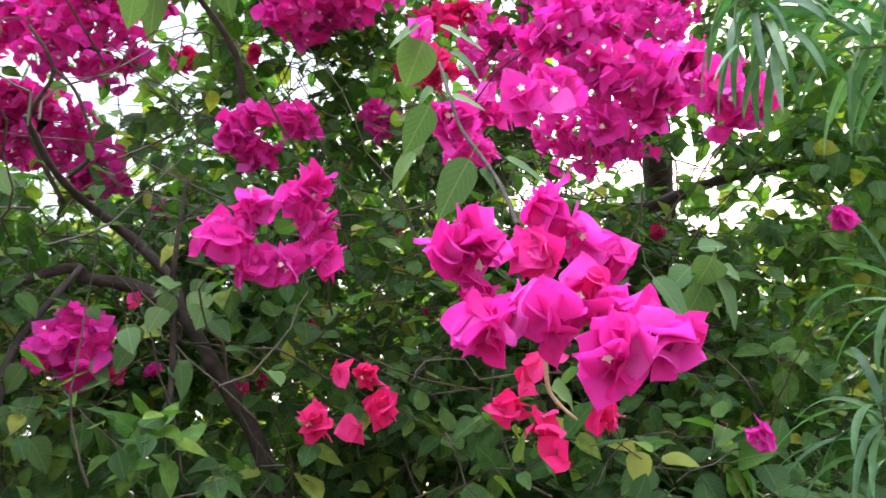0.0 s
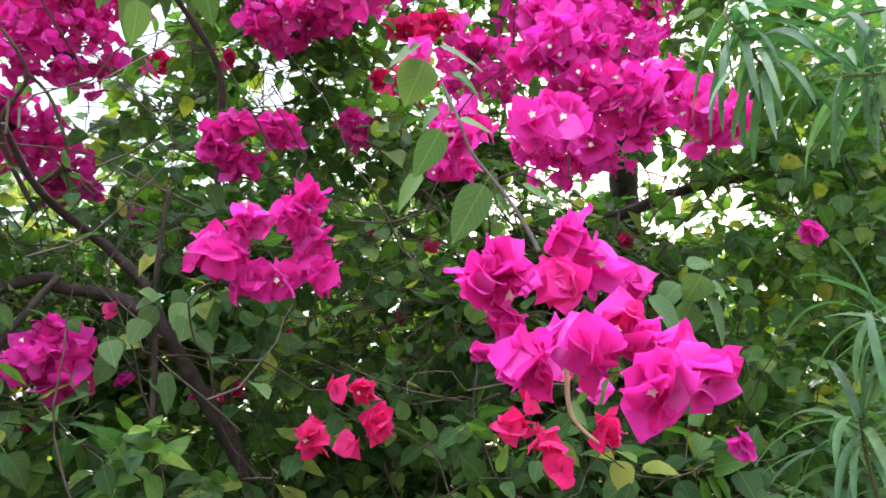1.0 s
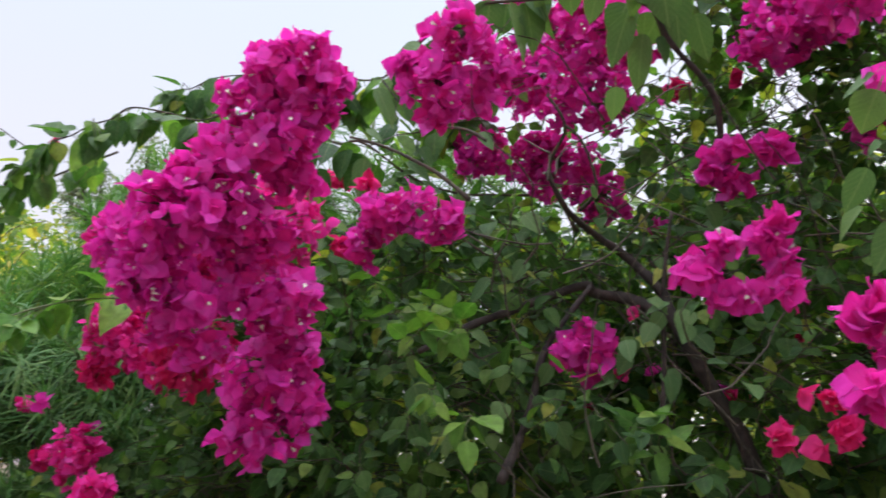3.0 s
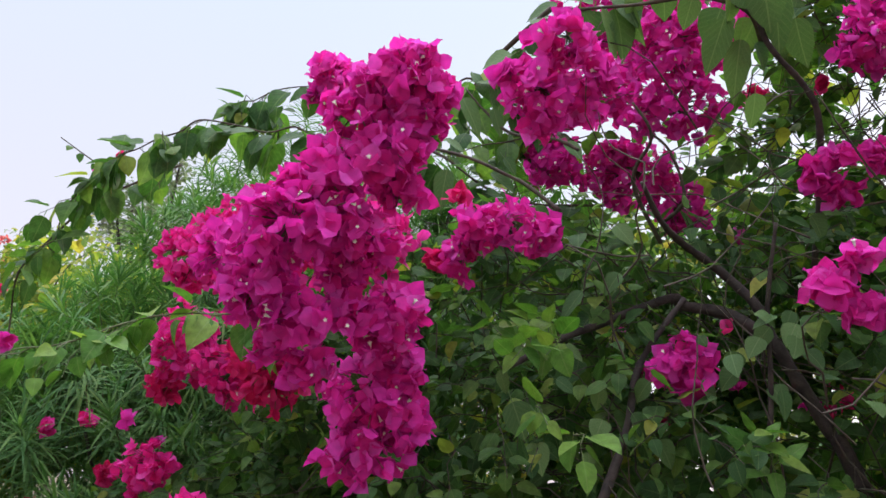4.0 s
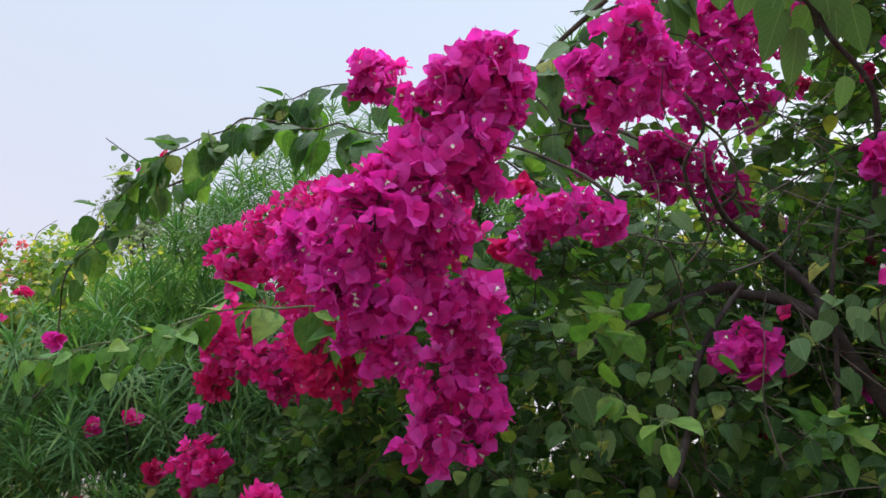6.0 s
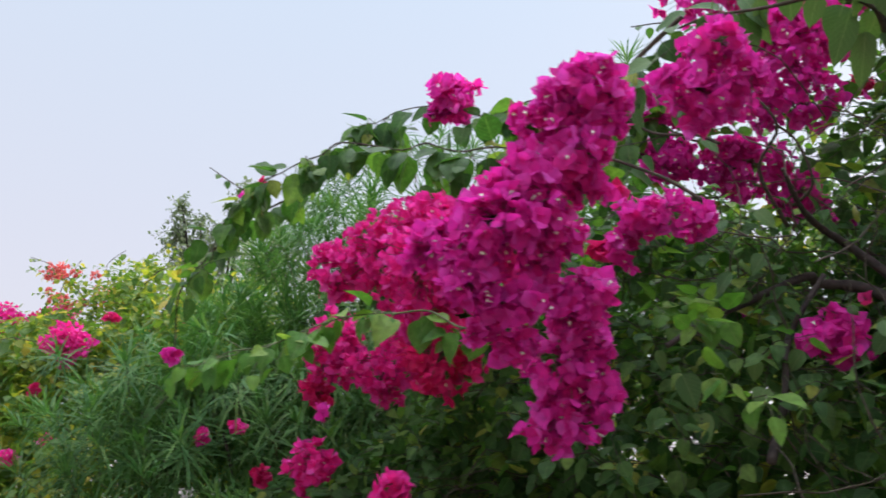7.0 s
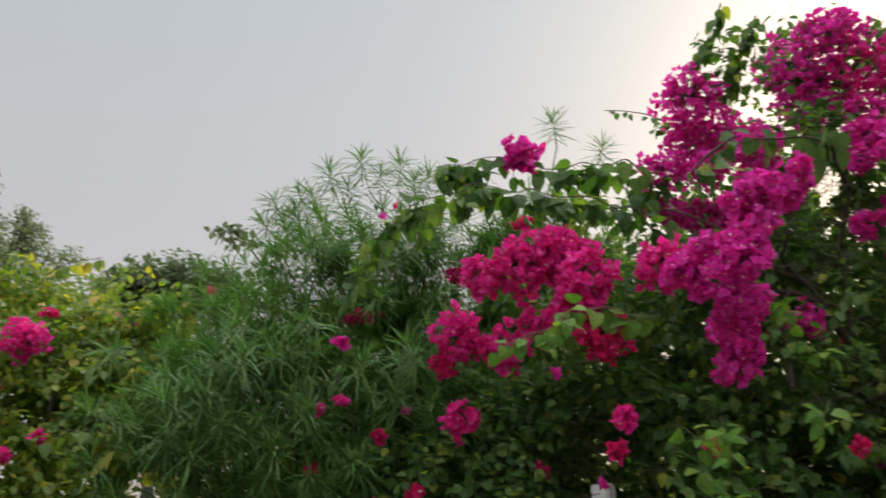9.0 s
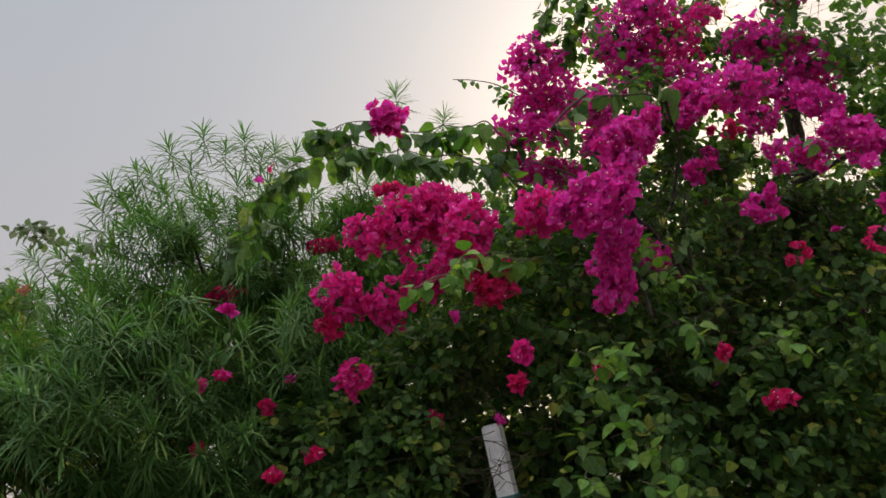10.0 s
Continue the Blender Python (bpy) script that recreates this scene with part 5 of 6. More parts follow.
left_oleander = narrow_shrub((-1.5, 2.7, 0.0), "dense green oleander with long narrow leaves beside the bougainvillea",
             [((-1.846, 2.8, 2.783), (0.26, 0.2, 0.26), 10), ((-1.545, 2.8, 2.524), (0.26, 0.2, 0.26), 12), ((-1.526, 2.5, 2.011), (0.3, 0.2, 0.3), 26), ((-2.503, 2.9, 2.224), (0.35, 0.2, 0.3), 26), ((-1.5, 2.55, 2.15), (0.8, 0.5, 0.72), 180), ((-0.45, 2.62, 2.55), (0.45, 0.3, 0.35), 45), ((-1.05, 2.6, 2.3), (0.5, 0.35, 0.5), 70), ((-2.0, 2.35, 1.4), (0.8, 0.55, 0.9), 300), ((-0.7, 2.8, 2.15), (0.7, 0.4, 0.55), 105), ((-1.3, 2.2, 1.0), (0.85, 0.5, 0.8), 230), ((-2.5, 2.6, 1.35), (0.5, 0.5, 0.65), 130), ((-1.6, 2.9, 1.4), (1.1, 0.45, 1.2), 280), ((-2.3, 2.7, 1.0), (0.8, 0.5, 0.9), 160), ((-1.0, 2.5, 1.5), (0.6, 0.4, 0.8), 130)], size=0.145, wide=0.0092, shapes=STRIPS, tip_size=1.05, more=60, gaps=[((POST_B[0], POST_B[1], POST_B[2] - d), (-1.4, -1.8, 1.14), 0.11) for d in (0.0, 0.1, 0.2)] + [((POST_B[0], POST_B[1], POST_B[2] - d), (-0.63, -1.23, 1.04), 0.09) for d in (0.03, 0.1)],
             whorls=[(-1.923, 1.688, 1.427), (-2.142, 1.656, 1.534), (-2.272, 1.654, 1.428), (-2.044, 1.694, 1.295), (-2.210, 1.627, 1.655), (-1.796, 1.673, 1.563), (-1.397, 1.646, 1.606), (-1.320, 1.596, 1.808), (-1.542, 1.630, 1.752), (-2.347, 1.606, 1.655), (-1.703, 1.708, 1.246), (-1.194, 1.668, 1.089), (-2.374, 1.644, 1.363), (-2.046, 1.608, 1.830)],
             extra=[((-0.31, 2.6, 3.19), (0.0, 0, 1), 0.26, 54), ((-0.05, 2.62, 3.05), (0.2, 0, 1), 0.2, 44), ((-1.526, 2.663, 3.044), (0, 0, 1), 0.26, 54), ((-1.694, 2.680, 2.981), (-0.15, 0, 1), 0.26, 54), ((-1.309, 2.683, 3.000), (0.1, 0, 1), 0.26, 54), ((-1.159, 2.708, 2.924), (0.2, 0, 1), 0.26, 54), ((-2.006, 2.713, 2.811), (-0.3, 0, 1), 0.26, 54), ((-1.877, 2.707, 2.869), (-0.2, 0, 1), 0.26, 54), ((-2.049, 2.743, 2.710), (-0.5, 0, 1), 0.26, 54), ((-1.430, 2.704, 2.948), (0.1, 0, 1), 0.26, 54), ((-1.617, 2.728, 2.870), (0, 0, 1), 0.26, 54), ((-1.798, 2.727, 2.838), (-0.2, 0, 1), 0.26, 54), ((-2.253, 2.788, 2.454), (-0.6, 0, 1), 0.26, 54), ((-2.415, 2.759, 2.437), (-0.4, 0, 1), 0.26, 54), ((-2.162, 2.799, 2.470), (-0.5, 0, 1), 0.26, 54), ((-1.056, 2.710, 2.904), (0.3, 0, 1), 0.26, 54), ((-1.949, 2.756, 2.710), (-0.3, 0, 1), 0.26, 54), ((-1.246, 2.723, 2.895), (0.2, 0, 1), 0.26, 54)])
for tip in ((-0.31, 2.6, 3.2), (-0.05, 2.62, 3.06)):
    branch(left_oleander, [(-0.75, 2.75, 1.6), (tip[0] - 0.2, 2.7, 2.5), tip], 0.008, 0.004, STEM, "stem")
near_oleander = narrow_shrub((2.2, 1.0, 0.0), "green oleander with long narrow drooping leaves",
             [((2.25, 1.15, 1.3), (0.35, 0.3, 0.5), 12), ((2.25, 1.1, 2.2), (0.35, 0.3, 0.35), 8)], size=0.13, wide=0.0092, shapes=ARCHED, mat=LEAF_DROOP, stem=0.008)


def arching_leaf(plant, base, way, length, width, sag):
    """One long blade that starts along its way and bends over under its own weight."""
    n, p, d = 10, np.array(base), unit(way)
    across = unit(np.cross(d, [0, 0, 1.0]) + rng.normal(0, 0.25, 3))
    v, uv = [], []
    for i in range(n + 1):
        u = i / n
        w = width * (0.16 + 0.84 * math.sin(math.pi * min(1.0, u * 0.88 + 0.12)) ** 0.7) * 0.5 if i < n else 0.0002
        rise = unit(np.cross(across, d)) * w * 0.35
        v += [p + across * w + rise, p, p - across * w + rise]
        uv += [(u, 0.5), (u, 0.0), (u, -0.5)]
        p = p + d * length / n
        d = unit(d + np.array([0, 0, -sag / n]))
    f = []
    for i in range(n):
        for k in (0, 1):
            a, b = 3 * i + k, 3 * i + 3 + k
            f += [(a, a + 1, b + 1), (a, b + 1, b)]
    part_at("leaf", mesh_of("leaf", v, f, [LEAF_DROOP], uv=np.array(uv)), plant)


# leafy twigs of the oleander that hang into the path
for points, leaves in (([(1.279, 0.481, 2.133), (1.148, 0.519, 2.02), (1.152, 0.517, 1.97), (1.171, 0.51, 1.915)], 34),
                        ([(1.436, 0.459, 1.922), (1.329, 0.475, 1.912), (1.269, 0.491, 1.91)], 20),
                        ([(1.498, 0.452, 2.032), (1.387, 0.473, 2.014), (1.289, 0.498, 2.0)], 16),
                        ([(1.53, 0.644, 1.586), (1.416, 0.627, 1.619), (1.334, 0.599, 1.637)], 20),
                        ([(1.397, 0.716, 1.377), (1.334, 0.659, 1.459), (1.308, 0.63, 1.511)], 26),
                        ([(1.474, 0.569, 1.543), (1.406, 0.555, 1.573), (1.371, 0.55, 1.601)], 14),
                        ([(1.473, 0.643, 1.324), (1.405, 0.622, 1.373), (1.354, 0.609, 1.412)], 12)):
    branch(near_oleander, points, 0.0035, 0.0018, STEM, "twig")
    pts = [np.array(p) for p in points]
    axis = unit(pts[-1] - pts[-2])
    side = unit(np.cross(axis, [0.2, 0.3, 1.0]))
    other = np.cross(axis, side)
    for k in range(leaves):
        u = (k + rng.uniform(0, 1)) / leaves
        q = (len(pts) - 1) * (0.35 + 0.65 * u)
        i = min(int(q), len(pts) - 2)
        base = pts[i] + (pts[i + 1] - pts[i]) * (q - i)
        a = k * 2.4 + rng.uniform(-0.3, 0.3)
        out = side * math.cos(a) + other * math.sin(a)
        arching_leaf(near_oleander, base, out + axis * rng.uniform(0.1, 0.6) + np.array([0, 0, 0.25]), rng.uniform(0.10, 0.165), rng.uniform(0.0095, 0.0125), rng.uniform(0.9, 2.6))

# ---------------------------------------------------------------- the yellowing bougainvillea
old = thing("bougainvillea_shrub", (-3.7, 3.0, 0.0), "yellowing bougainvillea with scattered pink flower heads", "shrub")
y = Growth()
for centre, r in (((-4.417, 2.562, 1.721), 0.3), ((-5.956, 4.059, 2.246), 0.42), ((-5.806, 3.720, 1.799), 0.36), ((-6.468, 4.133, 2.131), 0.36), ((-4.956, 3.323, 2.281), 0.42), ((-3.881, 2.697, 2.072), 0.4), ((-3.473, 2.996, 2.097), 0.4), ((-5.730, 4.211, 2.518), 0.5), ((-5.399, 4.406, 2.853), 0.55), ((-4.966, 4.685, 3.041), 0.6), ((-4.237, 4.745, 2.814), 0.58), ((-3.995, 2.403, 1.747), 0.5),
                  ((-3.547, 2.753, 1.843), 0.5), ((-3.136, 3.021, 1.859), 0.48), ((-4.061, 2.255, 1.375), 0.42), ((-3.578, 2.417, 1.377), 0.5), ((-3.110, 2.628, 1.414), 0.45), ((-4.879, 2.717, 1.210), 0.36), ((-3.442, 4.322, 2.539), 0.48), ((-4.128, 2.345, 1.008), 0.45), ((-3.506, 2.739, 1.019), 0.5)):
    y.clump(centre, (r, r * 0.8, r), 165, size=0.066, leaves=10, kinds=2, shell=0.2, wood=False)
for centre in ((-3.809, 3.3, 2.685), (-3.38, 3.1, 2.418), (-3.055, 3.0, 2.246), (-2.906, 3.1, 2.329), (-3.091, 2.8, 1.993), (-2.826, 2.75, 1.897), (-2.656, 2.85, 2.002), (-3.456, 2.9, 2.15)):
    y.clump(centre, (0.26, 0.2, 0.26), 70, size=0.066, leaves=9, kinds=2, shell=0.2, wood=False)
y.clump((-2.75, 3.1, 1.75), (0.3, 0.25, 0.35), 60, leaves=10, size=0.07, kinds=2, shell=0.2)
y.clump((-4.5, 3.3, 0.8), (1.5, 0.7, 0.8), 360, leaves=10, size=0.08, kinds=2, shell=0.1)
y.clump((-5.9, 4.4, 0.9), (1.0, 0.8, 0.9), 260, size=0.09, kinds=2, shell=0.1)
for base in ((-6.442, 4.075, 2.495), (-6.214, 4.231, 2.782), (-6.139, 4.527, 3.371), (-5.923, 4.694, 3.452), (-6.089, 4.299, 2.954), (-5.477, 4.687, 3.392), (-3.155, 3.473, 2.738), (-2.921, 3.365, 2.717)):
    y.shoot(base, (-0.8, -0.2, 0.7), 0.4, 12, 0.06, kinds=2)
for i in range(8):
    a = 2 * math.pi * i / 8
    branch(old, [(-3.7 + 0.08 * math.cos(a), 3.0 + 0.08 * math.sin(a), -0.02), (-3.8 + 0.4 * math.cos(a), 3.0 + 0.3 * math.sin(a), 0.9), (-3.9 + 0.9 * math.cos(a), 3.0 + 0.6 * math.sin(a), 1.9)], 0.02, 0.006)
for args in (((-3.385, 2.455, 2.189), 0.144, 0.110, ROSE), ((-3.876, 2.088, 1.791), 0.143, 0.122, ROSE), ((-6.084, 4.051, 2.839), 0.197, 0.197, ROSE), ((-5.767, 4.094, 2.790), 0.143, 0.143, CRIMSON), ((-4.001, 1.864, 1.535), 0.100, 0.073, ROSE), ((-4.162, 2.074, 1.840), 0.078, 0.064, ROSE), ((-3.346, 2.196, 1.555), 0.076, 0.045, ROSE), ((-3.201, 2.292, 1.642), 0.051, 0.038, ROSE), ((-2.973, 2.991, 2.347), 0.058, 0.036, ROSE), ((-3.174, 2.921, 2.185), 0.065, 0.022, CRIMSON), ((-3.378, 2.723, 2.398), 0.058, 0.029, CRIMSON), ((-3.140, 2.133, 1.250), 0.043, 0.030, CRIMSON),
             ((-6.040, 4.443, 3.454), 0.154, 0.095, ORANGE), ((-5.517, 4.584, 3.221), 0.160, 0.103, ORANGE), ((-5.911, 3.903, 2.472), 0.119, 0.065, ORANGE), ((-3.496, 2.390, 1.931), 0.034, 0.048, CRIMSON), ((-2.615, 2.825, 1.928), 0.027, 0.027, ROSE), ((-6.229, 4.253, 2.544), 0.192, 0.135, ORANGE), ((-6.180, 4.677, 3.086), 0.202, 0.107, ROSE), ((-5.789, 4.549, 2.785), 0.147, 0.113, CRIMSON), ((-6.287, 4.423, 2.736), 0.127, 0.093, CRIMSON), ((-4.521, 2.386, 1.905), 0.113, 0.083, ROSE), ((-4.948, 3.088, 1.862), 0.104, 0.052, ORANGE), ((-3.134, 3.118, 2.430), 0.060, 0.038, ROSE), ((-3.116, 2.963, 2.191), 0.051, 0.036, CRIMSON), ((-2.773, 4.003, 2.844), 0.052, 0.035, CRIMSON)):
    flower_head(old, *args, shapes=COARSE, dense=0.45 if args[3] == ORANGE else 1.0)
for spray in ([(-6.514, 4.425, 2.566), (-6.728, 4.185, 2.594), (-6.977, 3.891, 2.595)], [(-6.471, 4.438, 2.679), (-6.649, 4.222, 2.764), (-6.813, 3.994, 2.888)], [(-6.127, 4.641, 3.100), (-6.104, 4.580, 3.321), (-5.944, 4.607, 3.612)], [(-5.948, 4.758, 3.230), (-6.085, 4.531, 3.486), (-6.271, 4.308, 3.577)], [(-5.761, 4.871, 3.360), (-5.778, 4.769, 3.578), (-5.622, 4.826, 3.747)], [(-6.384, 4.474, 2.852), (-6.486, 4.319, 3.001), (-6.512, 4.244, 3.131)], [(-2.898, 3.506, 2.307), (-2.887, 3.433, 2.568), (-2.828, 3.397, 2.755), (-2.988, 3.325, 2.734)]):
    branch(old, spray, 0.006, 0.0025, TWIG)
    leafy(y, spray, 0.075, 0.04, hang=0.5)
# long leafy sprays that hang over its face
sprays = Growth()
for k in range(64):
    x = rng.uniform(-6.0, -2.75)
    z = rng.uniform(1.0, 2.2 + 0.28 * max(0.0, -3.6 - x))
    p = np.array((x, np.interp(x, (-6.2, -5.0, -4.2, -3.6, -2.75), (4.0, 2.95, 2.15, 2.25, 2.6)) + 0.45 * (z - 1.6) - 0.12, z))
    way = unit(np.array((rng.uniform(-1.0, 0.6), -0.45, rng.uniform(0.1, 0.6))))
    ln = rng.uniform(0.3, 0.55)
    path = [tuple(p + way * ln * u + np.array((0, 0, -0.55 * ln * u * u))) for u in (0.0, 0.35, 0.7, 1.0)]
    leafy(sprays, path, 0.085, 0.04, hang=0.8)
    for a, b in zip(path, path[1:]):
        sprays.twig(np.array(a), np.array(b), 0.005)
for k in range(16):
    spot = (rng.uniform(-6.6, -5.3), rng.uniform(4.1, 4.5), 0.0)
    spot = (spot[0], spot[1], 2.35 + rng.uniform(0.0, 0.5) + 0.55 * (spot[0] + 6.6))
    flower_head(old, spot, rng.uniform(0.04, 0.1), rng.uniform(0.03, 0.06), ORANGE, shapes=COARSE, dense=0.4)
for k in range(18):
    spot = (rng.uniform(-6.55, -5.35), rng.uniform(3.55, 3.85), rng.uniform(2.0, 2.55))
    flower_head(old, spot, rng.uniform(0.03, 0.07), rng.uniform(0.025, 0.045), ORANGE if k % 3 else ROSE, shapes=COARSE, dense=0.5)
# upright and nodding sprays where it meets the oleander
for spray in ([(-2.719, 2.9, 2.017), (-2.654, 2.9, 2.29), (-2.619, 2.9, 2.574)], [(-2.914, 2.9, 2.103), (-2.843, 2.9, 2.383), (-2.728, 2.9, 2.552)], [(-3.317, 3.0, 2.386), (-3.197, 3.0, 2.605), (-3.03, 3.0, 2.7)], [(-3.739, 3.2, 2.648), (-3.559, 3.2, 2.837), (-3.282, 3.2, 2.882)], [(-3.013, 2.8, 2.021), (-3.197, 2.7, 2.121), (-3.286, 2.6, 2.004)], [(-2.78, 2.8, 1.969), (-2.958, 2.7, 2.099), (-3.087, 2.6, 1.988)], [(-2.559, 2.8, 1.985), (-2.694, 2.7, 2.109), (-2.781, 2.6, 1.899)]):
    branch(old, spray, 0.005, 0.002, TWIG)
    leafy(sprays, spray, 0.08, 0.03, hang=0.7)
for d in (0.0, 0.12):
    sprays.gap((POST_B[0], POST_B[1], POST_B[2] - d), (-0.63, -1.23, 1.04), 0.12)
    y.gap((POST_B[0], POST_B[1], POST_B[2] - d), (-0.63, -1.23, 1.04), 0.12)
    y.gap((POST_B[0], POST_B[1], POST_B[2] - d), (-1.4, -1.8, 1.14), 0.12)
y.make(old, LEAVES_LOW, LEAF_MIXED, TWIG)
sprays.make(old, LEAVES, LEAF_YELLOW, TWIG, single=280, near=(-3.0, 1.6, 1.8))


# ---------------------------------------------------------------- trees behind
def tree(name, at, label, height, crowns, size, trunk_r, mat=LEAF_FAR_HAZED, leaves=8):
    plant = thing(name, at, label, "tree")
    n = Growth()
    foot = Vector(at)
    mean = sum((Vector(c) for c, _, _ in crowns), Vector()) / len(crowns)
    fork = foot.lerp(mean, 0.55)
    branch(plant, [tuple(foot - Vector((0, 0, 0.05))), tuple(foot.lerp(fork, 0.5) + Vector((trunk_r, 0, 0))), tuple(fork)], trunk_r, trunk_r * 0.6, BARK, "trunk")
    for c, r, k in crowns:
        branch(plant, [tuple(fork), tuple(fork.lerp(Vector(c), 0.5) + Vector((0, 0, 0.1 * r[2]))), tuple(Vector(c) + Vector((0, 0, 0.5 * r[2])))], trunk_r * 0.5, trunk_r * 0.15, BARK, "limb")
        n.clump(c, r, k, size=size, leaves=leaves, length=size * 5, shell=0.3, kinds=2, thick=size * 0.06)
    n.make(plant, LEAVES_LOW, mat, TWIG)
    return plant


tree("small_tree", (-6.3, 7.0, 0.0), "small grey-green tree with upright leafy shoots", 6.0,
     [((-6.2, 6.9, 3.4), (1.3, 1.0, 1.2), 300), ((-6.447, 7.470, 5.307), (0.13, 0.12, 0.6), 56), ((-6.856, 7.162, 4.790), (0.55, 0.4, 0.42), 150), ((-6.947, 6.863, 4.996), (0.13, 0.12, 0.4), 40), ((-6.005, 7.785, 4.955), (0.15, 0.12, 0.32), 40), ((-6.124, 7.795, 4.762), (0.38, 0.3, 0.4), 80), ((-6.622, 7.546, 4.583), (0.85, 0.5, 0.5), 190), ((-5.75, 7.9, 4.45), (0.45, 0.4, 0.35), 70)], 0.07, 0.08, mat=LEAF_HAZE_PALED)
tree("shade_tree", (-20.5, 15.0, 0.0), "distant broad dark tree beyond the hedge", 4.0,
     [((-20.385, 14.741, 3.283), (1.7, 1.6, 1.4), 420), ((-20.544, 13.816, 2.510), (1.2, 1.2, 0.9), 260)], 0.22, 0.2)
tree("shade_tree", (-7.0, 15.0, 0.0), "distant flat-topped dark tree behind the hedge", 6.0,
     [((-5.568, 12.469, 5.508), (1.3, 1.0, 0.45), 300), ((-6.142, 12.350, 5.297), (0.9, 0.8, 0.4), 160), ((-4.894, 12.710, 5.306), (0.9, 0.8, 0.5), 160)], 0.16, 0.14)

sapling = thing("sapling", (-2.9, 5.2, 0.0), "slim young tree with a dark leafy top behind the oleander", "tree")
branch(sapling, [(-2.2, 5.2, -0.03), (-2.15, 5.2, 1.6), (-2.35, 5.22, 2.9), (-2.65, 5.2, 3.5), (-2.88, 5.2, 3.8)], 0.02, 0.005, BARK, "trunk")
branch(sapling, [(-2.35, 5.22, 2.9), (-2.42, 5.22, 3.3), (-2.4, 5.2, 3.62)], 0.01, 0.004, BARK)
sp = Growth()
for (x, z), k in (((-2.9, 3.8), 9), ((-2.76, 3.68), 6), ((-2.4, 3.6), 7), ((-2.6, 3.4), 5), ((-2.45, 3.2), 7)):
    for i in range(k):
        a = i * 2.4
        sp.shoot((x, 5.2, z - 0.05), (math.cos(a), math.sin(a), 0.35), 0.16, 6, 0.1, droop=0.4, hang=0.5)
sp.make(sapling, LEAVES_LOW, LEAF_FAR_HAZED, TWIG)

# the hedge runs on
hedge = thing("hedge_shrub", (-8.5, 5.2, 0.0), "green hedge shrub further along, hazy, with a few faded pink flowers", "shrub")
h = Growth()
for centre, r in (((-7.133, 4.332, 1.919), 0.55), ((-8.102, 4.750, 1.824), 0.6), ((-9.406, 5.383, 1.588), 0.7), ((-7.510, 4.567, 1.344), 0.6), ((-9.036, 5.065, 1.069), 0.8)):
    h.clump(centre, (r, r * 0.8, r), 130, size=0.1, leaves=9, kinds=2, shell=0.2, wood=False)
for i in range(5):
    branch(hedge, [(-8.5, 5.2, -0.02), (-8.6 + 0.3 * (i - 2), 5.2, 0.5), (-8.7 + 0.6 * (i - 2), 5.2 + 0.1 * i, 1.3)], 0.02, 0.006)
for args in (((-7.694, 4.319, 1.633), 0.065, 0.046, CRIMSON), ((-7.619, 4.396, 1.776), 0.052, 0.039, ORANGE), ((-8.580, 4.811, 1.630), 0.051, 0.036, CRIMSON), ((-6.517, 3.865, 1.537), 0.068, 0.045, ORANGE)):
    flower_head(hedge, *args, shapes=COARSE, size=0.045)
h.make(hedge, LEAVES_LOW, LEAF_FAR_HAZED, TWIG)

# bright shrubs behind the hedge
for cx, cy, r, rise in ((1.8, 5.2, 1.2, 0.4), (3.6, 4.8, 1.3, 0.15), (0.2, 5.6, 1.1, 0.45), (-1.6, 5.4, 1.1, 0.0), (5.4, 4.2, 1.5, 0.0), (-3.3, 5.6, 1.2, -0.35)):
    plant = thing("low_shrub", (cx, cy - 0.6, 0.0), "bright green shrub in the light behind the hedge", "shrub", "shrubs behind the hedge")
    b = Growth()
    b.clump((cx, cy - 0.6, 1.55 + rise), (r, 0.55, 1.55 + rise), 330 + int(240 * rise), size=0.13, leaves=10, kinds=2, shell=0.2, wood=False)
    for i in range(4):
        branch(plant, [(cx, cy - 0.6, -0.02), (cx + 0.2 * (i - 1.5), cy - 0.6, 0.5), (cx + 0.4 * (i - 1.5), cy - 0.5, 1.9)], 0.015, 0.005)
    b.make(plant, LEAVES_LOW, LEAF_YELLOW, TWIG)


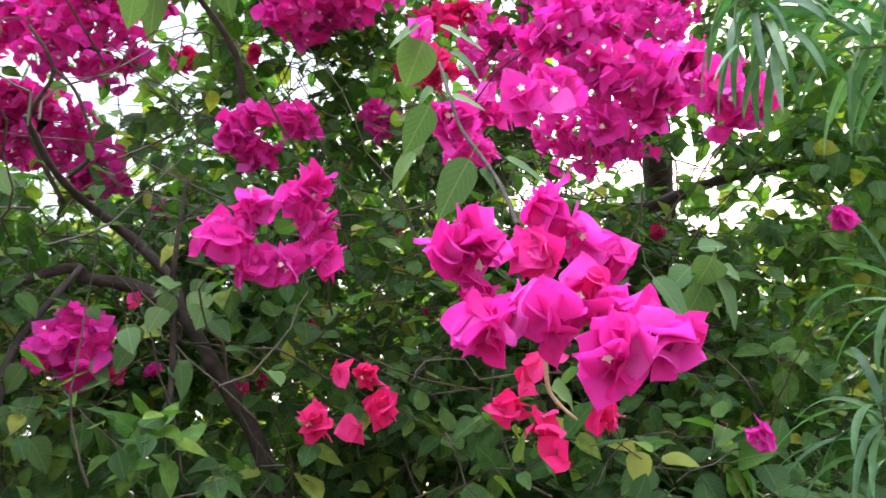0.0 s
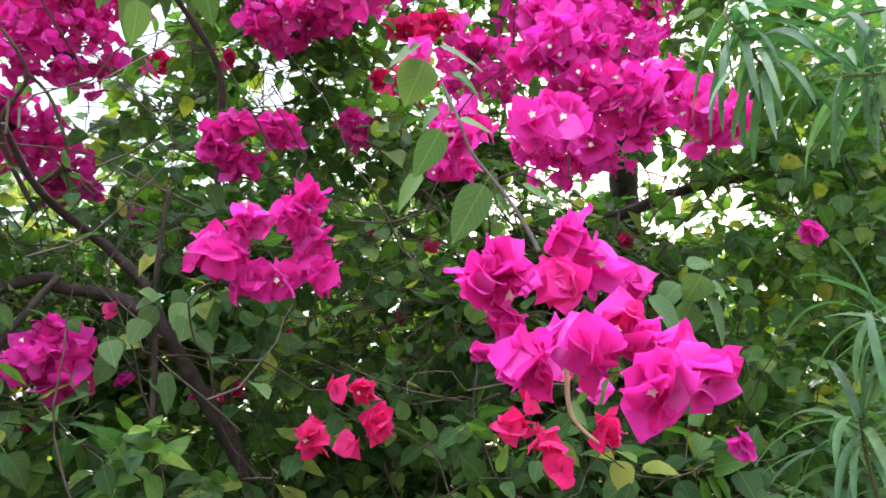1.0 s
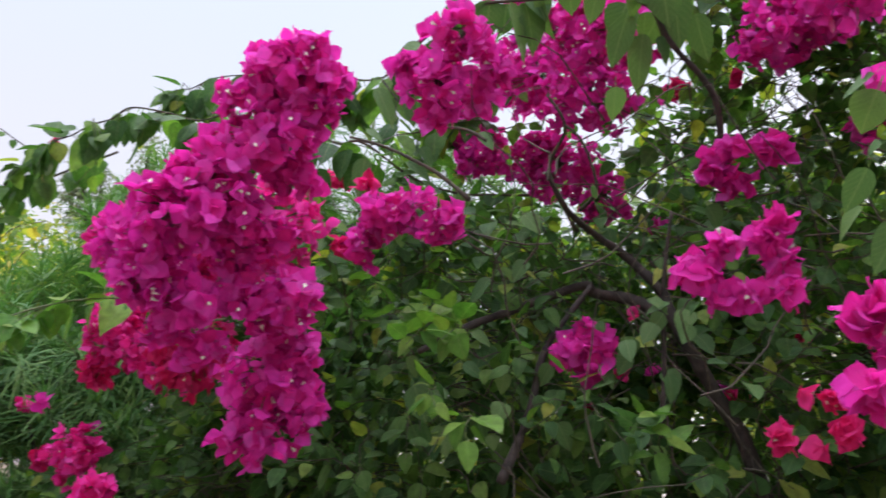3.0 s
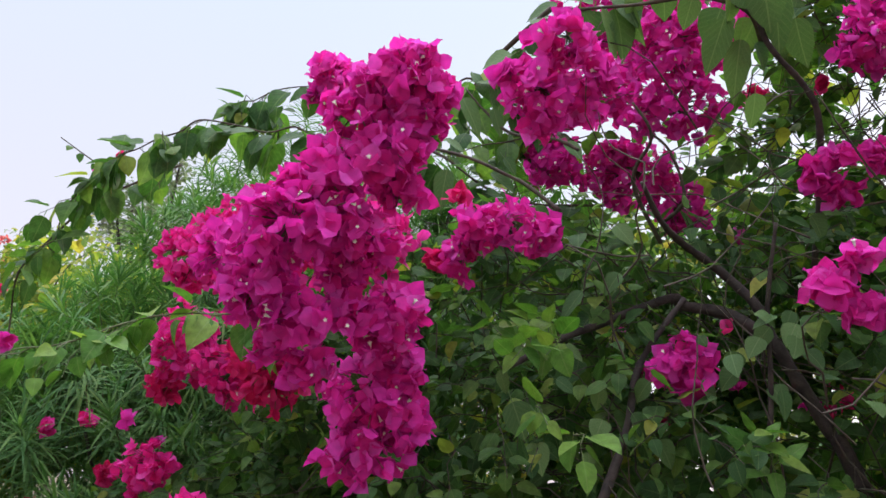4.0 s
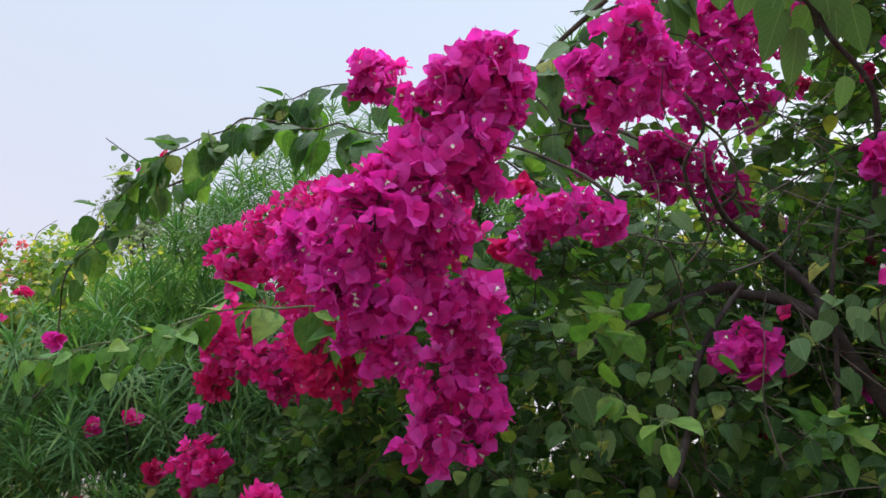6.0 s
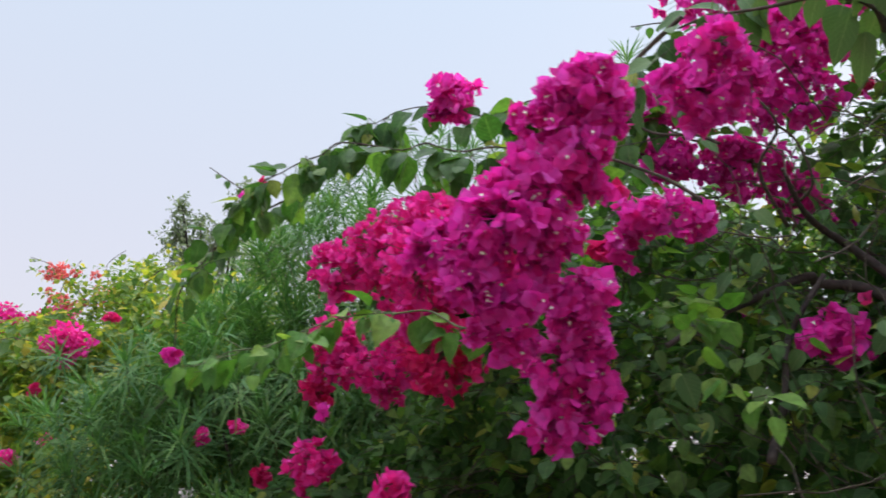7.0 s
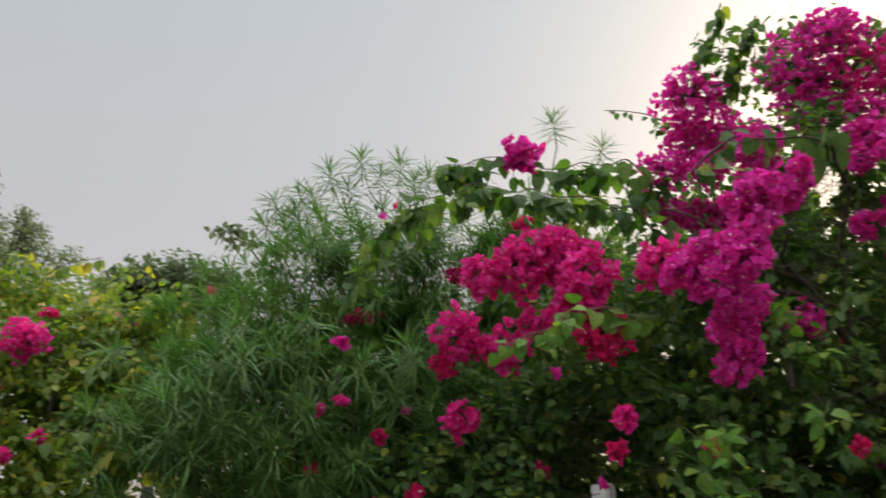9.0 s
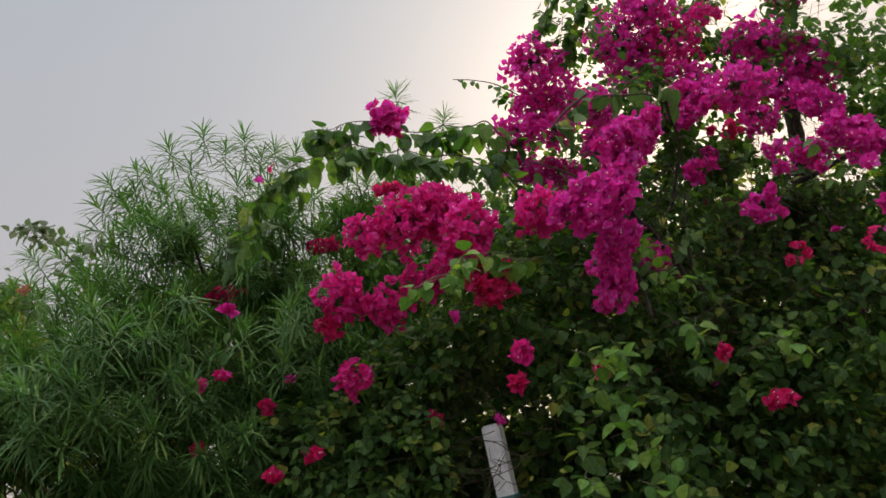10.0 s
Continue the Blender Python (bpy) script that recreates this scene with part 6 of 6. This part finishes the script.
# ---------------------------------------------------------------- fence posts
def fence_post(at, height, lean, teal):
    post = thing("fence_post", at, "square concrete fence post with worn white paint", "fence post", "fence posts")
    bm = bmesh.new()
    bmesh.ops.create_cube(bm, size=1.0, matrix=Matrix.Translation((0, 0, height / 2)) @ Matrix.Diagonal((0.078, 0.078, height, 1)))
    bmesh.ops.bevel(bm, geom=bm.edges[:], offset=0.008, segments=2, affect="EDGES")
    me = bpy.data.meshes.new("shaft")
    bm.to_mesh(me)
    bm.free()
    me.materials.append(PAINT)
    put("shaft", me, post)
    if teal:
        bm = bmesh.new()
        bmesh.ops.create_cube(bm, size=1.0, matrix=Matrix.Translation((0, 0, teal / 2)) @ Matrix.Diagonal((0.085, 0.085, teal, 1)))
        bmesh.ops.bevel(bm, geom=bm.edges[:], offset=0.004, segments=1, affect="EDGES")
        me = bpy.data.meshes.new("painted_foot")
        bm.to_mesh(me)
        bm.free()
        me.materials.append(TEAL)
        put("painted_foot", me, post, "teal painted foot of the post")
    post.rotation_euler = [radians(a) for a in lean]
    return post


fence_post((POST_A[0], POST_A[1], 0.0), POST_A[2], (0, 0, 51), POST_A[2] - 0.3)
fence_post((POST_B[0], POST_B[1], 0.0), POST_B[2], (0, 0, 10), 0)


def wire(points, label):
    strand = thing("fence_wire", points[0], label, "wire", "fence wires")
    v, f, m = tube(points, 0.0022, 0.0022, 6)
    part_at("strand", mesh_of("strand", v, f, [WIRE]), strand)


wire([(-0.993, 2.207, 1.230), (-0.682, 2.014, 1.194), (-0.607, 1.478, 1.113), (-0.498, 1.449, 1.026), (-0.083, 1.801, 1.001), (0.383, 1.710, 0.929)], "rusty wire tied slackly round the white fence post")
wire([(-0.860, 2.087, 0.947), (-0.582, 1.468, 0.980), (-0.489, 1.446, 1.025), (-0.157, 1.882, 1.088)], "rusty wire running up past the white fence post")

# low boundary wall beyond the far post
wall = thing("boundary_wall", (POST_B[0] + 0.7, POST_B[1] + 0.25, 0.0), "low plastered boundary wall, dull pinkish grey, behind the oleander", "wall", kind="structure")
bm = bmesh.new()
bmesh.ops.create_cube(bm, size=1.0, matrix=Matrix.Translation((0, 0, 0.62)) @ Matrix.Diagonal((1.2, 0.12, 1.24, 1)))
bmesh.ops.bevel(bm, geom=bm.edges[:], offset=0.012, segments=2, affect="EDGES")
me = bpy.data.meshes.new("wall_body")
bm.to_mesh(me)
bm.free()
me.materials.append(PLASTER)
put("wall_body", me, wall)
bm = bmesh.new()
bmesh.ops.create_cube(bm, size=1.0, matrix=Matrix.Translation((0, 0, 1.262)) @ Matrix.Diagonal((1.24, 0.17, 0.04, 1)))
bmesh.ops.bevel(bm, geom=bm.edges[:], offset=0.008, segments=2, affect="EDGES")
me = bpy.data.meshes.new("coping")
bm.to_mesh(me)
bm.free()
me.materials.append(CONCRETE)
put("coping", me, wall)
